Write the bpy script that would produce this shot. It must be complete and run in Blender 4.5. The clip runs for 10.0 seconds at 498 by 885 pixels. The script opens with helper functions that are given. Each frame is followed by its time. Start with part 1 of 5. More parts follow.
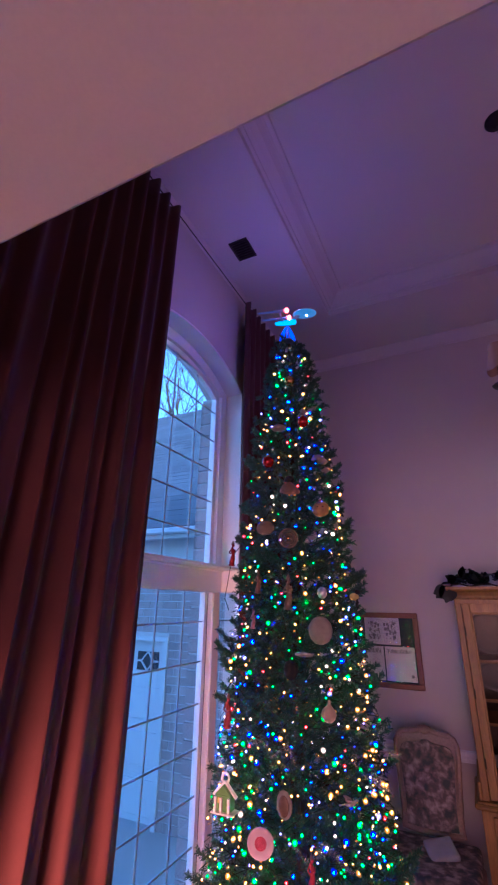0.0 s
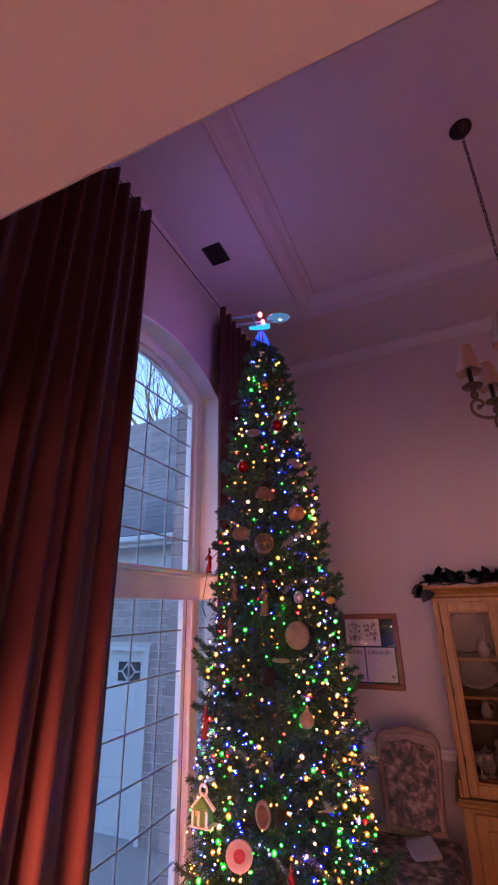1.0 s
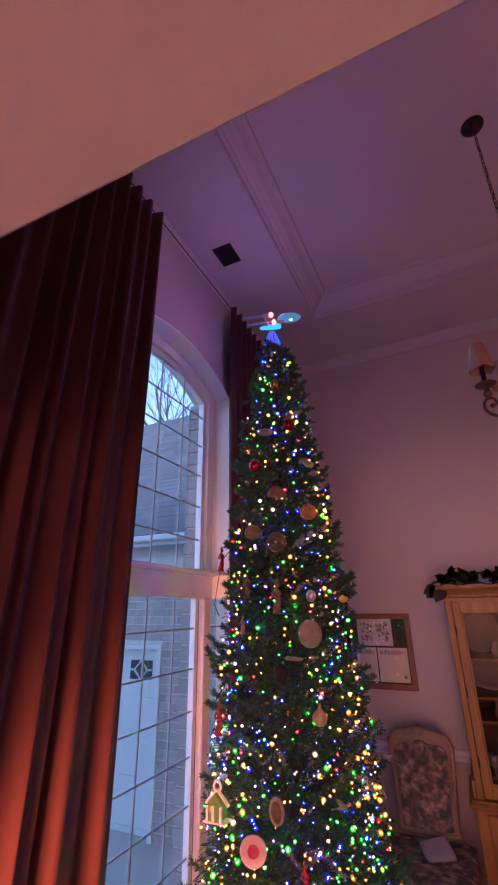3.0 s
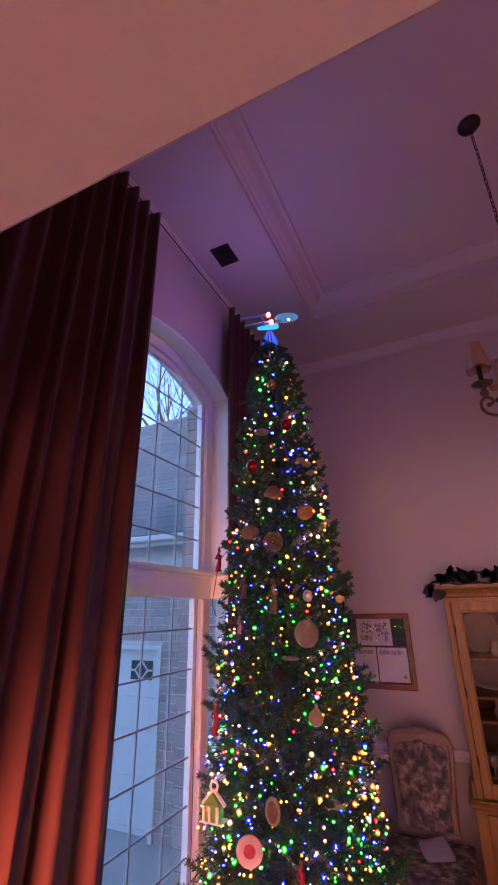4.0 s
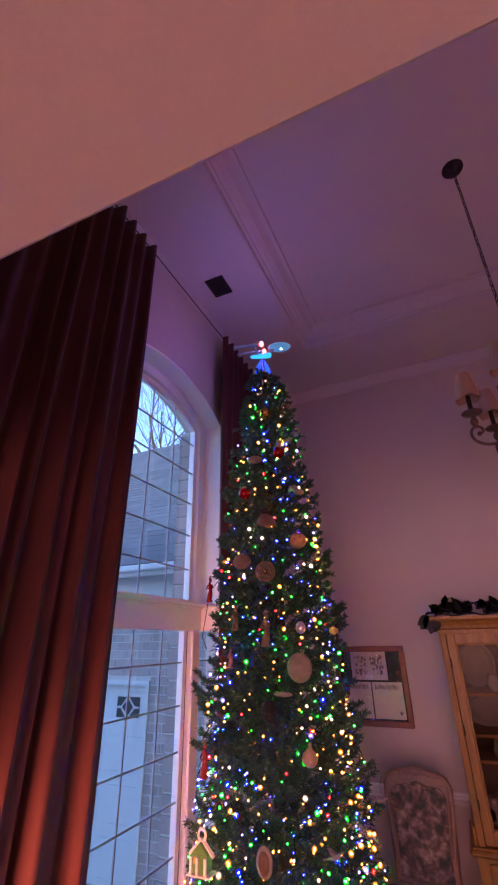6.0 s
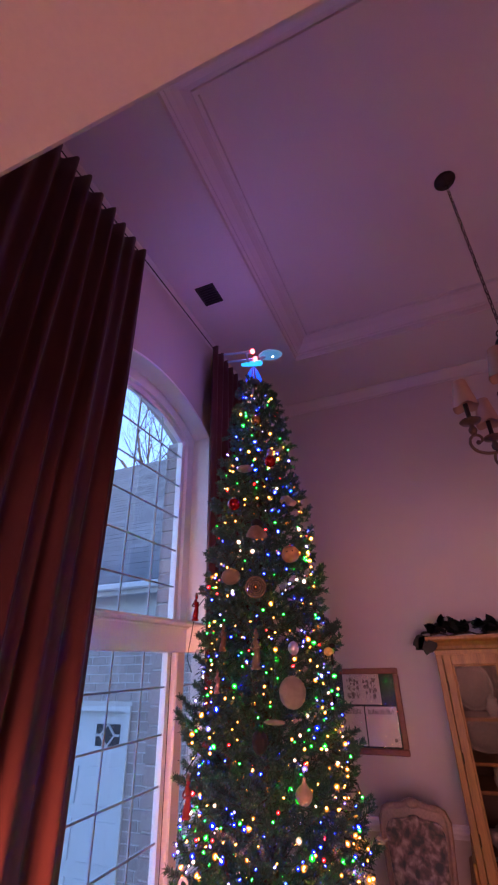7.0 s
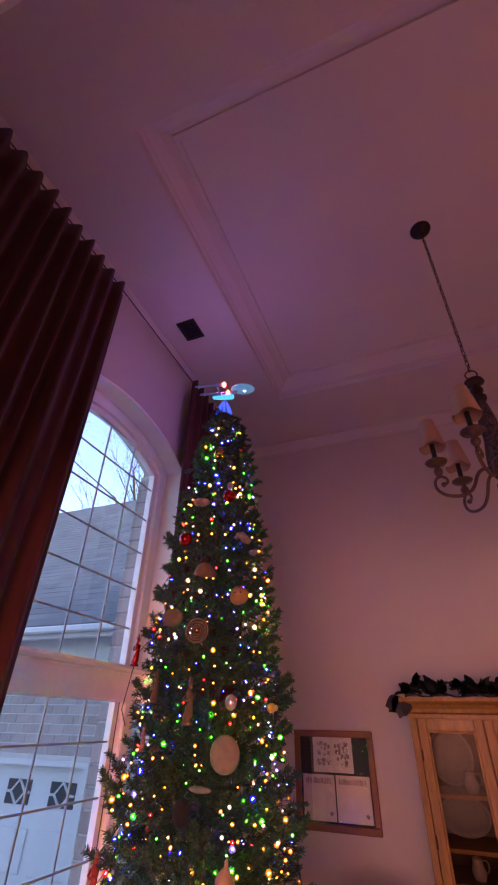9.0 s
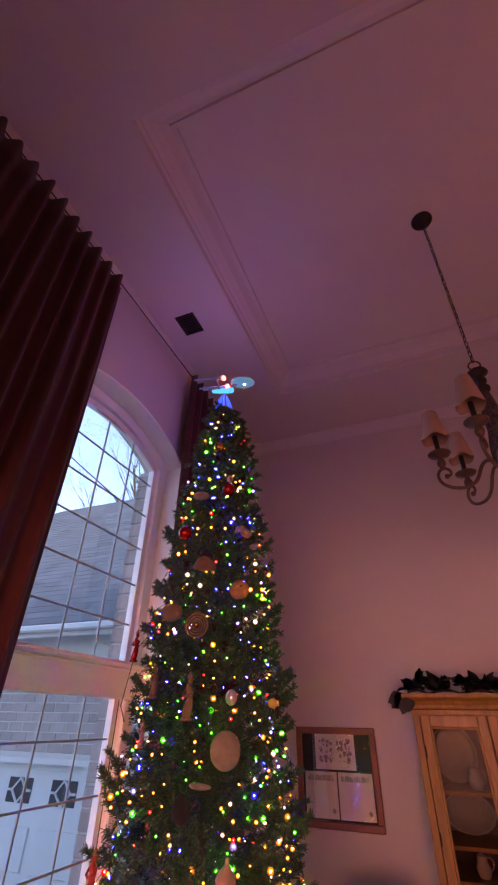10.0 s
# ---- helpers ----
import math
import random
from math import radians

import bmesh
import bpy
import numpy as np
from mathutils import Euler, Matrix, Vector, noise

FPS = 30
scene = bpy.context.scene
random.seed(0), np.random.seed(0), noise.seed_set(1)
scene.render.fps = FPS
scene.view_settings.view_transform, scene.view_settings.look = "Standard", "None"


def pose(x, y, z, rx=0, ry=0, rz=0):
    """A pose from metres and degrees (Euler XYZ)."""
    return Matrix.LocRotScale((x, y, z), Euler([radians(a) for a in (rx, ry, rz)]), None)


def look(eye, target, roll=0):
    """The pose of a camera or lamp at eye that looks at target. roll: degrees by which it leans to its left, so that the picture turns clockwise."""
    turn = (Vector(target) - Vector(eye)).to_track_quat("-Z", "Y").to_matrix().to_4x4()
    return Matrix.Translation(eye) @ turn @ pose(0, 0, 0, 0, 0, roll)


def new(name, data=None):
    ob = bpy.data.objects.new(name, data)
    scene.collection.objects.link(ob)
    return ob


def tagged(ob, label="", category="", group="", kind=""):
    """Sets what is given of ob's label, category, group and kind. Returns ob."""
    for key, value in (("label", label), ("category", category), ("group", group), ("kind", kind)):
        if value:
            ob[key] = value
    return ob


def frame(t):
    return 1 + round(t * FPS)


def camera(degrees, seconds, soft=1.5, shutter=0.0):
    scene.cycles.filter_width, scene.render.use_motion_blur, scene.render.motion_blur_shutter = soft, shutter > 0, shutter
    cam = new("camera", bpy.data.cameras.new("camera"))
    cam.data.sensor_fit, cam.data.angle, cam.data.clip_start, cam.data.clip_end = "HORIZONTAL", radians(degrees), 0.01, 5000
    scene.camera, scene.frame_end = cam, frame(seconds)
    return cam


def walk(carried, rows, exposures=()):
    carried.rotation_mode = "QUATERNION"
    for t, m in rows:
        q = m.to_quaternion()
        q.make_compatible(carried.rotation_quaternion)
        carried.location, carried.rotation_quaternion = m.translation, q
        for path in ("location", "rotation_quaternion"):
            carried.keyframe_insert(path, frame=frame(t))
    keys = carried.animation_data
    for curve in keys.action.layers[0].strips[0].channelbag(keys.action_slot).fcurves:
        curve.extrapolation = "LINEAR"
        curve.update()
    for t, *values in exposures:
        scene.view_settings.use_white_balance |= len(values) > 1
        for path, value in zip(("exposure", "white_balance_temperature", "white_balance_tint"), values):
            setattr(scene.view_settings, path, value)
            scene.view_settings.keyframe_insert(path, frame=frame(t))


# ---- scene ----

cam = camera(60.3, 10.0, soft=2.1, shutter=0.5)
PATH = [
    (0, (0.081, 0.11, 1.952), (-0.747, 1.789, 2.658), 0.8),
    (0.5, (0.101, 0.127, 1.957), (-0.672, 1.823, 2.683), -1.0),
    (1, (0.111, 0.136, 1.961), (-0.636, 1.844, 2.684), -1.2),
    (1.5, (0.114, 0.132, 1.957), (-0.635, 1.84, 2.68), -1.2),
    (2, (0.112, 0.129, 1.959), (-0.653, 1.83, 2.681), -1.0),
    (2.5, (0.103, 0.117, 1.956), (-0.679, 1.81, 2.679), -0.8),
    (4, (0.128, 0.13, 1.952), (-0.666, 1.816, 2.677), -1.0),
    (4.5, (0.139, 0.126, 1.955), (-0.652, 1.813, 2.682), -1.1),
    (5, (0.136, 0.133, 1.958), (-0.647, 1.823, 2.687), -1.2),
    (5.5, (0.147, 0.114, 1.953), (-0.619, 1.783, 2.745), -1.2),
    (7, (0.066, 0.243, 1.952), (-0.608, 1.888, 2.869), -1.4),
    (7.5, (0.089, 0.320, 1.946), (-0.573, 1.921, 2.945), -2.1),
    (8, (0.168, 0.413, 1.948), (-0.482, 1.985, 3.0), -1.1),
    (8.5, (0.213, 0.417, 1.947), (-0.423, 1.976, 3.026), 0.7),
    (9, (0.226, 0.416, 1.948), (-0.413, 1.967, 3.037), 1.2),
    (9.5, (0.23, 0.441, 1.945), (-0.411, 1.992, 3.033), 1.1),
    (10, (0.213, 0.459, 1.939), (-0.43, 2.012, 3.024), 1.0),
]
walk(cam, [(t, look(eye, target, roll)) for t, eye, target, roll in PATH],
     [(0.0, 0.12, 4550, 10), (0.3, 0.12, 5000, 12), (0.6, 0.12, 5600, 15), (1.0, 0.12, 6250, 20), (2.5, 0.14, 6300, 21), (5.0, 0.17, 6150, 22),
      (7.0, 0.26, 6050, 22), (8.5, 0.28, 6900, 24), (9.5, 0.26, 7700, 26), (10.0, 0.26, 7800, 26)])

# ---- plan, in metres ----
WIN_X = -1.47          # room face of the window wall
SASH_X = -1.65         # plane of the sashes
FAR_Y = 4.53           # room face of the far wall
NEAR_Y = 0.435         # room face of the near wall over the wide opening
RIGHT_X = 2.79
CEIL = 4.68            # ring of the ceiling
TRAY = 4.855           # raised middle of the ceiling
LOW = 2.52             # low ceiling of the space behind the opening
GROUND = -0.65         # driveway outside
BACK_Y = -3.6

# ---- world and lights ----
world = bpy.data.worlds.new("dusk")
scene.world = world
world.use_nodes = True
wn = world.node_tree.nodes
sky = wn.new("ShaderNodeTexSky")
sky.sky_type = "NISHITA"
sky.sun_disc = False
sky.sun_elevation = radians(24)
sky.sun_rotation = radians(100)
sky.air_density, sky.dust_density, sky.ozone_density = 1.0, 1.2, 2.0
tint = wn.new("ShaderNodeVectorMath")
tint.operation = "MULTIPLY"
tint.inputs[1].default_value = (0.80, 0.98, 1.22)
world.node_tree.links.new(sky.outputs[0], tint.inputs[0])
world.node_tree.links.new(tint.outputs[0], wn["Background"].inputs[0])
wn["Background"].inputs[1].default_value = 0.60


def lamp(name, kind, energy, colour, m, **kw):
    data = bpy.data.lights.new(name, kind)
    data.energy, data.color = energy, colour
    if "size" in kw:
        if kind == "AREA":
            data.shape, data.size, data.size_y = "RECTANGLE", kw["size"], kw.get("size_y", kw["size"])
        else:
            data.shadow_soft_size = kw["size"]
    if "angle" in kw:
        data.angle = radians(kw["angle"])
    ob = new(name, data)
    ob.matrix_world = m
    return ob


lamp("sun", "SUN", 0.6, (1.0, 0.95, 0.9), look((20, -4, 9), (0, 2, 0)), angle=20)
lamp("kitchen_lamp", "AREA", 120, (1.0, 0.40, 0.30), pose(0.34, -3.0, 1.86, 90, 0, 180), size=0.42, size_y=0.26)
# large soft fill added behind the camera to lift walls and soffit
lamp("rear_fill", "AREA", 74, (1.0, 0.45, 0.42), look((0.85, -3.4, 1.35), (0.2, 4.5, 1.9)), size=2.2, size_y=2.1)
# unseen warm spot, added to redden the lower folds of the near curtain
curtain_spot = lamp("curtain_fill_spot", "SPOT", 1000, (1.0, 0.32, 0.17), look((-0.90, -0.42, 0.88), (-1.36, 0.94, 0.98)), size=0.36)
curtain_spot.data.spot_size, curtain_spot.data.spot_blend = radians(46), 1.0
# added fill facing up, no fixture there; it only brightens the high ceiling
lamp("ceiling_fill", "AREA", 9.5, (1.0, 0.36, 0.36), pose(2.4, 1.5, 1.75, 180, 0, 0), size=0.45)
lamp("topper_projector", "POINT", 4.6, (0.42, 0.26, 1.0), pose(-0.72, 2.43, 3.93), size=0.03)


# ---- materials ----
def mat(name, base, rough=0.6, metal=0.0, var=0.15, scale=6.0, fine=60.0, bump=0.1, dist=0.002, sheen=0.0, island=0.0, stretch=None, coat=0.0):
    m = bpy.data.materials.new(name)
    m.use_nodes = True
    nt = m.node_tree
    n, l = nt.nodes, nt.links
    p = n["Principled BSDF"]
    p.inputs["Roughness"].default_value = rough
    p.inputs["Metallic"].default_value = metal
    p.inputs["Sheen Weight"].default_value = sheen
    p.inputs["Coat Weight"].default_value = coat
    tc = n.new("ShaderNodeTexCoord")
    mp = n.new("ShaderNodeMapping")
    l.new(tc.outputs["Object"], mp.inputs[0])
    if stretch:
        mp.inputs["Scale"].default_value = stretch
    a = n.new("ShaderNodeTexNoise")
    a.inputs["Scale"].default_value = scale
    a.inputs["Detail"].default_value = 6
    b = n.new("ShaderNodeTexNoise")
    b.inputs["Scale"].default_value = fine
    b.inputs["Detail"].default_value = 4
    l.new(mp.outputs[0], a.inputs[0])
    l.new(mp.outputs[0], b.inputs[0])
    add = n.new("ShaderNodeMath")
    add.operation = "ADD"
    l.new(a.outputs[0], add.inputs[0])
    l.new(b.outputs[0], add.inputs[1])
    ramp = n.new("ShaderNodeMapRange")
    ramp.inputs[1].default_value, ramp.inputs[2].default_value = 0.6, 1.4
    ramp.inputs[3].default_value, ramp.inputs[4].default_value = 1 - var, 1 + var
    l.new(add.outputs[0], ramp.inputs[0])
    mul = n.new("ShaderNodeVectorMath")
    mul.operation = "SCALE"
    mul.inputs[0].default_value = base[:3]
    l.new(ramp.outputs[0], mul.inputs["Scale"])
    last = mul.outputs[0]
    if island:
        g = n.new("ShaderNodeNewGeometry")
        o = n.new("ShaderNodeObjectInfo")
        s2 = n.new("ShaderNodeMath")
        s2.operation = "ADD"
        l.new(g.outputs["Random Per Island"], s2.inputs[0])
        l.new(o.outputs["Random"], s2.inputs[1])
        r2 = n.new("ShaderNodeMapRange")
        r2.inputs[2].default_value = 2.0
        r2.inputs[3].default_value, r2.inputs[4].default_value = 1 - island, 1 + island
        l.new(s2.outputs[0], r2.inputs[0])
        m2 = n.new("ShaderNodeVectorMath")
        m2.operation = "SCALE"
        l.new(last, m2.inputs[0])
        l.new(r2.outputs[0], m2.inputs["Scale"])
        last = m2.outputs[0]
    l.new(last, p.inputs["Base Color"])
    if bump:
        bp = n.new("ShaderNodeBump")
        bp.inputs["Strength"].default_value = bump
        bp.inputs["Distance"].default_value = dist
        l.new(b.outputs[0], bp.inputs["Height"])
        l.new(bp.outputs[0], p.inputs["Normal"])
    return m


def glow(name, colour, strength, base=None):
    m = bpy.data.materials.new(name)
    m.use_nodes = True
    p = m.node_tree.nodes["Principled BSDF"]
    p.inputs["Base Color"].default_value = (*(base or colour), 1)
    p.inputs["Emission Color"].default_value = (*colour, 1)
    p.inputs["Emission Strength"].default_value = strength
    p.inputs["Roughness"].default_value = 0.3
    return m


def glass(name, tint=(1, 1, 1), rough=0.0, gloss=0.08):
    m = bpy.data.materials.new(name)
    m.use_nodes = True
    nt = m.node_tree
    n, l = nt.nodes, nt.links
    n.remove(n["Principled BSDF"])
    tr = n.new("ShaderNodeBsdfTransparent")
    tr.inputs[0].default_value = (*tint, 1)
    gl = n.new("ShaderNodeBsdfGlossy")
    gl.inputs["Roughness"].default_value = rough
    lw = n.new("ShaderNodeLayerWeight")
    pw = n.new("ShaderNodeMath")
    pw.operation = "POWER"
    pw.inputs[1].default_value = 4.0
    fr = n.new("ShaderNodeMapRange")
    fr.inputs[3].default_value, fr.inputs[4].default_value = gloss * 0.5, 0.75
    l.new(lw.outputs["Facing"], pw.inputs[0])
    l.new(pw.outputs[0], fr.inputs[0])
    mx = n.new("ShaderNodeMixShader")
    l.new(fr.outputs[0], mx.inputs[0])
    l.new(tr.outputs[0], mx.inputs[1])
    l.new(gl.outputs[0], mx.inputs[2])
    l.new(mx.outputs[0], n["Material Output"].inputs[0])
    return m


WALL = mat("wall_paint", (0.56, 0.50, 0.46), 0.85, var=0.05, scale=1.5, fine=220, bump=0.15, dist=0.0008)
CEILP = mat("ceiling_paint", (0.62, 0.57, 0.56), 0.9, var=0.05, scale=1.2, fine=160, bump=0.25, dist=0.001)
SOFFIT = mat("low_ceiling_paint", (0.60, 0.56, 0.53), 0.9, var=0.04, scale=1.0, fine=180, bump=0.2, dist=0.001)
TRIM = mat("white_trim_paint", (0.83, 0.82, 0.81), 0.4, var=0.05, scale=3, fine=90, bump=0.05)
FLOORM = mat("oak_floor", (0.10, 0.058, 0.032), 0.4, var=0.3, scale=3, fine=40, bump=0.1, stretch=(1, 8, 1), island=0.25)
VELVET = mat("red_velvet", (0.056, 0.009, 0.008), 0.9, var=0.22, scale=5, fine=300, bump=0.2, dist=0.001, sheen=0.07)
IRON = mat("dark_bronze_iron", (0.03, 0.022, 0.02), 0.5, metal=0.6, var=0.3, scale=20, fine=150, bump=0.2)
BRICK = mat("grey_brown_brick", (0.30, 0.25, 0.24), 0.9, var=0.22, scale=8, fine=70, bump=0.5, dist=0.004, island=0.28)
MORTAR = mat("mortar", (0.43, 0.41, 0.40), 0.95, var=0.15, scale=10, fine=120, bump=0.4, dist=0.002)
SHINGLE = mat("grey_shingle", (0.10, 0.106, 0.116), 0.95, var=0.3, scale=2.2, fine=120, bump=0.5, dist=0.003, island=0.45)
GARAGE = mat("garage_white_paint", (0.45, 0.46, 0.47), 0.55, var=0.05, scale=3, fine=50, bump=0.05)
DARKGLASS = mat("dark_pane", (0.02, 0.025, 0.03), 0.1, var=0.2, bump=0)
CONCRETE = mat("driveway_concrete", (0.30, 0.29, 0.28), 0.9, var=0.2, scale=1.5, fine=60, bump=0.3, dist=0.003)
PINE = mat("honey_pine", (0.25, 0.118, 0.015), 0.5, var=0.35, scale=4, fine=30, bump=0.12, stretch=(9, 9, 0.8), coat=0.06)
FRAMEW = mat("walnut_frame", (0.20, 0.075, 0.04), 0.4, var=0.3, scale=6, fine=60, bump=0.1, coat=0.2)
# greyer than the trim: the muntins' backlit shade is put into the colour
MUNTIN = mat("backlit_muntin_grey", (0.45, 0.46, 0.48), 0.5, var=0.08, scale=8, bump=0.03)
BLACKRUBBER = mat("black_rubber", (0.012, 0.012, 0.013), 0.7, var=0.2, bump=0.1)
PANE = glass("window_glass")
CABGLASS = glass("cabinet_glass", tint=(0.78, 0.73, 0.66), gloss=0.008)
PICGLASS = glass("picture_glass", gloss=0.22)
NEEDLE = mat("fir_needles", (0.025, 0.076, 0.046), 0.5, var=0.3, scale=8, fine=60, bump=0, island=0.5)
BARK = mat("brown_stem", (0.05, 0.035, 0.02), 0.9, var=0.3)


# ---- mesh helpers ----
def part(name, bm, material, parent=None, label="", smooth=False):
    if isinstance(bm, bmesh.types.BMesh):
        me = bpy.data.meshes.new(name)
        bm.normal_update()
        bm.to_mesh(me)
        bm.free()
    else:
        me = bm
    if material and not me.materials:
        me.materials.append(material)
    if smooth:
        for f in me.polygons:
            f.use_smooth = True
    ob = new(name, me)
    if parent is not None:
        ob.parent = parent
        ob.matrix_parent_inverse = parent.matrix_world.inverted() if parent.type == "EMPTY" else Matrix()
    if label:
        ob["label"] = label
    return ob


def thing(name, label, category, group="", kind="", at=(0, 0, 0)):
    e = new(name)
    e.empty_display_size = 0.1
    e.location = at
    e.matrix_world = Matrix.Translation(at)
    return tagged(e, label, category, group, kind)


def box(bm, x0, y0, z0, x1, y1, z1, bevel=0.0, seg=1):
    r = bmesh.ops.create_cube(bm, size=1, matrix=Matrix.Translation(((x0 + x1) / 2, (y0 + y1) / 2, (z0 + z1) / 2)) @ Matrix.Diagonal((abs(x1 - x0), abs(y1 - y0), abs(z1 - z0), 1)))
    if bevel:
        edges = list({e for v in r["verts"] for e in v.link_edges})
        bmesh.ops.bevel(bm, geom=edges, offset=bevel, segments=seg, profile=0.6, affect="EDGES")
    return bm


def boxes(*rows, bevel=0.0):
    bm = bmesh.new()
    for r in rows:
        box(bm, *r, bevel=bevel)
    return bm


def lathe(bm, profile, m=Matrix(), seg=20):
    """Turn (radius, height) rows about z."""
    rings = []
    for r, z in profile:
        if r < 1e-5:
            rings.append([bm.verts.new(m @ Vector((0, 0, z)))])
        else:
            rings.append([bm.verts.new(m @ Vector((r * math.cos(2 * math.pi * i / seg), r * math.sin(2 * math.pi * i / seg), z))) for i in range(seg)])
    for a, b in zip(rings, rings[1:]):
        for i in range(seg):
            j = (i + 1) % seg
            if len(a) == 1 and len(b) == 1:
                continue
            if len(a) == 1:
                bm.faces.new((a[0], b[j], b[i]))
            elif len(b) == 1:
                bm.faces.new((a[i], a[j], b[0]))
            else:
                bm.faces.new((a[i], a[j], b[j], b[i]))
    return bm


def tube(bm, pts, radius, seg=8, close=False):
    pts = [Vector(p) for p in pts]
    rings = []
    up = Vector((0.13, 0.31, 0.94))
    for i, p in enumerate(pts):
        d = (pts[(i + 1) % len(pts)] - pts[i - 1]) if close else (pts[min(i + 1, len(pts) - 1)] - pts[max(i - 1, 0)])
        d.normalize()
        u = up.cross(d)
        if u.length < 0.05:
            u = Vector((1, 0, 0)).cross(d)
        u.normalize()
        v = d.cross(u)
        r = radius[i] if isinstance(radius, (list, tuple)) else radius
        rings.append([bm.verts.new(p + (u * math.cos(2 * math.pi * k / seg) + v * math.sin(2 * math.pi * k / seg)) * r) for k in range(seg)])
    pairs = list(zip(rings, rings[1:])) + ([(rings[-1], rings[0])] if close else [])
    for a, b in pairs:
        for k in range(seg):
            bm.faces.new((a[k], a[(k + 1) % seg], b[(k + 1) % seg], b[k]))
    if not close:
        bm.faces.new(rings[0][::-1])
        bm.faces.new(rings[-1])
    return bm


def prism(bm, outline, m, depth):
    """A flat outline (x, y), thickened by depth along the local z."""
    a = [bm.verts.new(m @ Vector((x, y, 0))) for x, y in outline]
    b = [bm.verts.new(m @ Vector((x, y, depth))) for x, y in outline]
    bm.faces.new(a[::-1])
    bm.faces.new(b)
    for i in range(len(a)):
        j = (i + 1) % len(a)
        bm.faces.new((a[i], a[j], b[j], b[i]))
    return bm


def structure(name, bm, material, label, category, smooth=False):
    return tagged(part(name, bm, material, smooth=smooth), label, category, kind="structure")


# ---- the room's shell ----
ARCH_Y, ARCH_HALF, ARCH_TOP, ARCH_SPRING = 2.40, 0.71, 3.868, 3.68
ARCH_R = (ARCH_HALF ** 2 + (ARCH_TOP - ARCH_SPRING) ** 2) / (2 * (ARCH_TOP - ARCH_SPRING))
SILL = 0.25
SIDE_Y = 3.56


def arch_z(y, inset=0.0):
    r = ARCH_R - inset
    return ARCH_TOP - ARCH_R + math.sqrt(max(r * r - (y - ARCH_Y) ** 2, 0))


def window_wall():
    bm = bmesh.new()
    xo, xi = -1.83, WIN_X
    y0, y1 = ARCH_Y - ARCH_HALF, ARCH_Y + ARCH_HALF
    top = CEIL + 0.3
    box(bm, xo, BACK_Y, -0.7, xi, y0, top)
    box(bm, xo, y1, 2.075, xi, FAR_Y + 0.2, top)
    box(bm, xo, SIDE_Y, -0.7, xi, FAR_Y + 0.2, 2.075)
    box(bm, xo, y0, -0.7, xi, SIDE_Y, SILL)
    n = 28
    ys = [y0 + (y1 - y0) * i / n for i in range(n + 1)]
    for a, b in zip(ys, ys[1:]):
        prism(bm, [(a, arch_z(a)), (b, arch_z(b)), (b, top), (a, top)], Matrix(((0, 0, 1, xo), (1, 0, 0, 0), (0, 1, 0, 0), (0, 0, 0, 1))), xi - xo)
    bmesh.ops.remove_doubles(bm, verts=bm.verts, dist=1e-5)
    return structure("wall_west", bm, WALL, "beige-painted wall with a tall arched window opening", "wall")


window_wall()
structure("wall_north", boxes((WIN_X, FAR_Y, -0.1, RIGHT_X + 0.2, FAR_Y + 0.2, CEIL + 0.3)), WALL, "plain beige-painted end wall of the tall room", "wall")
structure("wall_east", boxes((RIGHT_X, BACK_Y, -0.1, RIGHT_X + 0.2, FAR_Y, CEIL + 0.3)), WALL, "plain beige-painted side wall", "wall")
structure("wall_south", boxes((WIN_X, BACK_Y - 0.2, -0.1, RIGHT_X, BACK_Y, LOW + 0.2)), WALL, "plain wall closing the low space", "wall")
opening_wall = structure("wall_over_opening", boxes((WIN_X, NEAR_Y - 0.16, LOW + 0.15, RIGHT_X, NEAR_Y, CEIL + 0.3)), WALL, "painted wall above the wide opening", "wall")
low_ceiling = structure("ceiling_low", boxes((WIN_X, BACK_Y, LOW, RIGHT_X, NEAR_Y, LOW + 0.146), bevel=0.006), SOFFIT, "smooth off-white painted low ceiling", "ceiling")

# the opening's edge runs a touch out of square
for piece in (opening_wall, low_ceiling):
    for v in piece.data.vertices:
        if v.co.y > NEAR_Y - 0.3:
            v.co.y += 0.012 * (v.co.x + 0.5) - 0.003


def tall_ceiling():
    bm = bmesh.new()
    ox0, ox1, oy0, oy1 = -0.80, 2.13, 1.148, 3.68
    # ring, sloping cove with two small steps, and the raised field
    rows = [(0.0, CEIL), (0.0, CEIL + 0.06), (0.02, CEIL + 0.062), (0.024, CEIL + 0.074), (0.05, CEIL + 0.084), (0.09, CEIL + 0.112), (0.12, CEIL + 0.148), (0.135, CEIL + 0.160), (0.14, CEIL + 0.146), (0.165, CEIL + 0.146), (0.17, TRAY)]
    loops = [[bm.verts.new(v) for v in ((WIN_X, NEAR_Y, CEIL), (RIGHT_X, NEAR_Y, CEIL), (RIGHT_X, FAR_Y, CEIL), (WIN_X, FAR_Y, CEIL))]]
    for d, z in rows:
        loops.append([bm.verts.new(v) for v in ((ox0 + d, oy0 + d, z), (ox1 - d, oy0 + d, z), (ox1 - d, oy1 - d, z), (ox0 + d, oy1 - d, z))])
    for a, b in zip(loops, loops[1:]):
        for i in range(4):
            j = (i + 1) % 4
            bm.faces.new((a[i], b[i], b[j], a[j]))
    bm.faces.new(loops[-1][::-1])
    box(bm, WIN_X, NEAR_Y, TRAY + 0.02, RIGHT_X, FAR_Y, TRAY + 0.12)
    return structure("ceiling", bm, CEILP, "high off-white tray ceiling with a moulded step", "ceiling")


tall_ceiling()


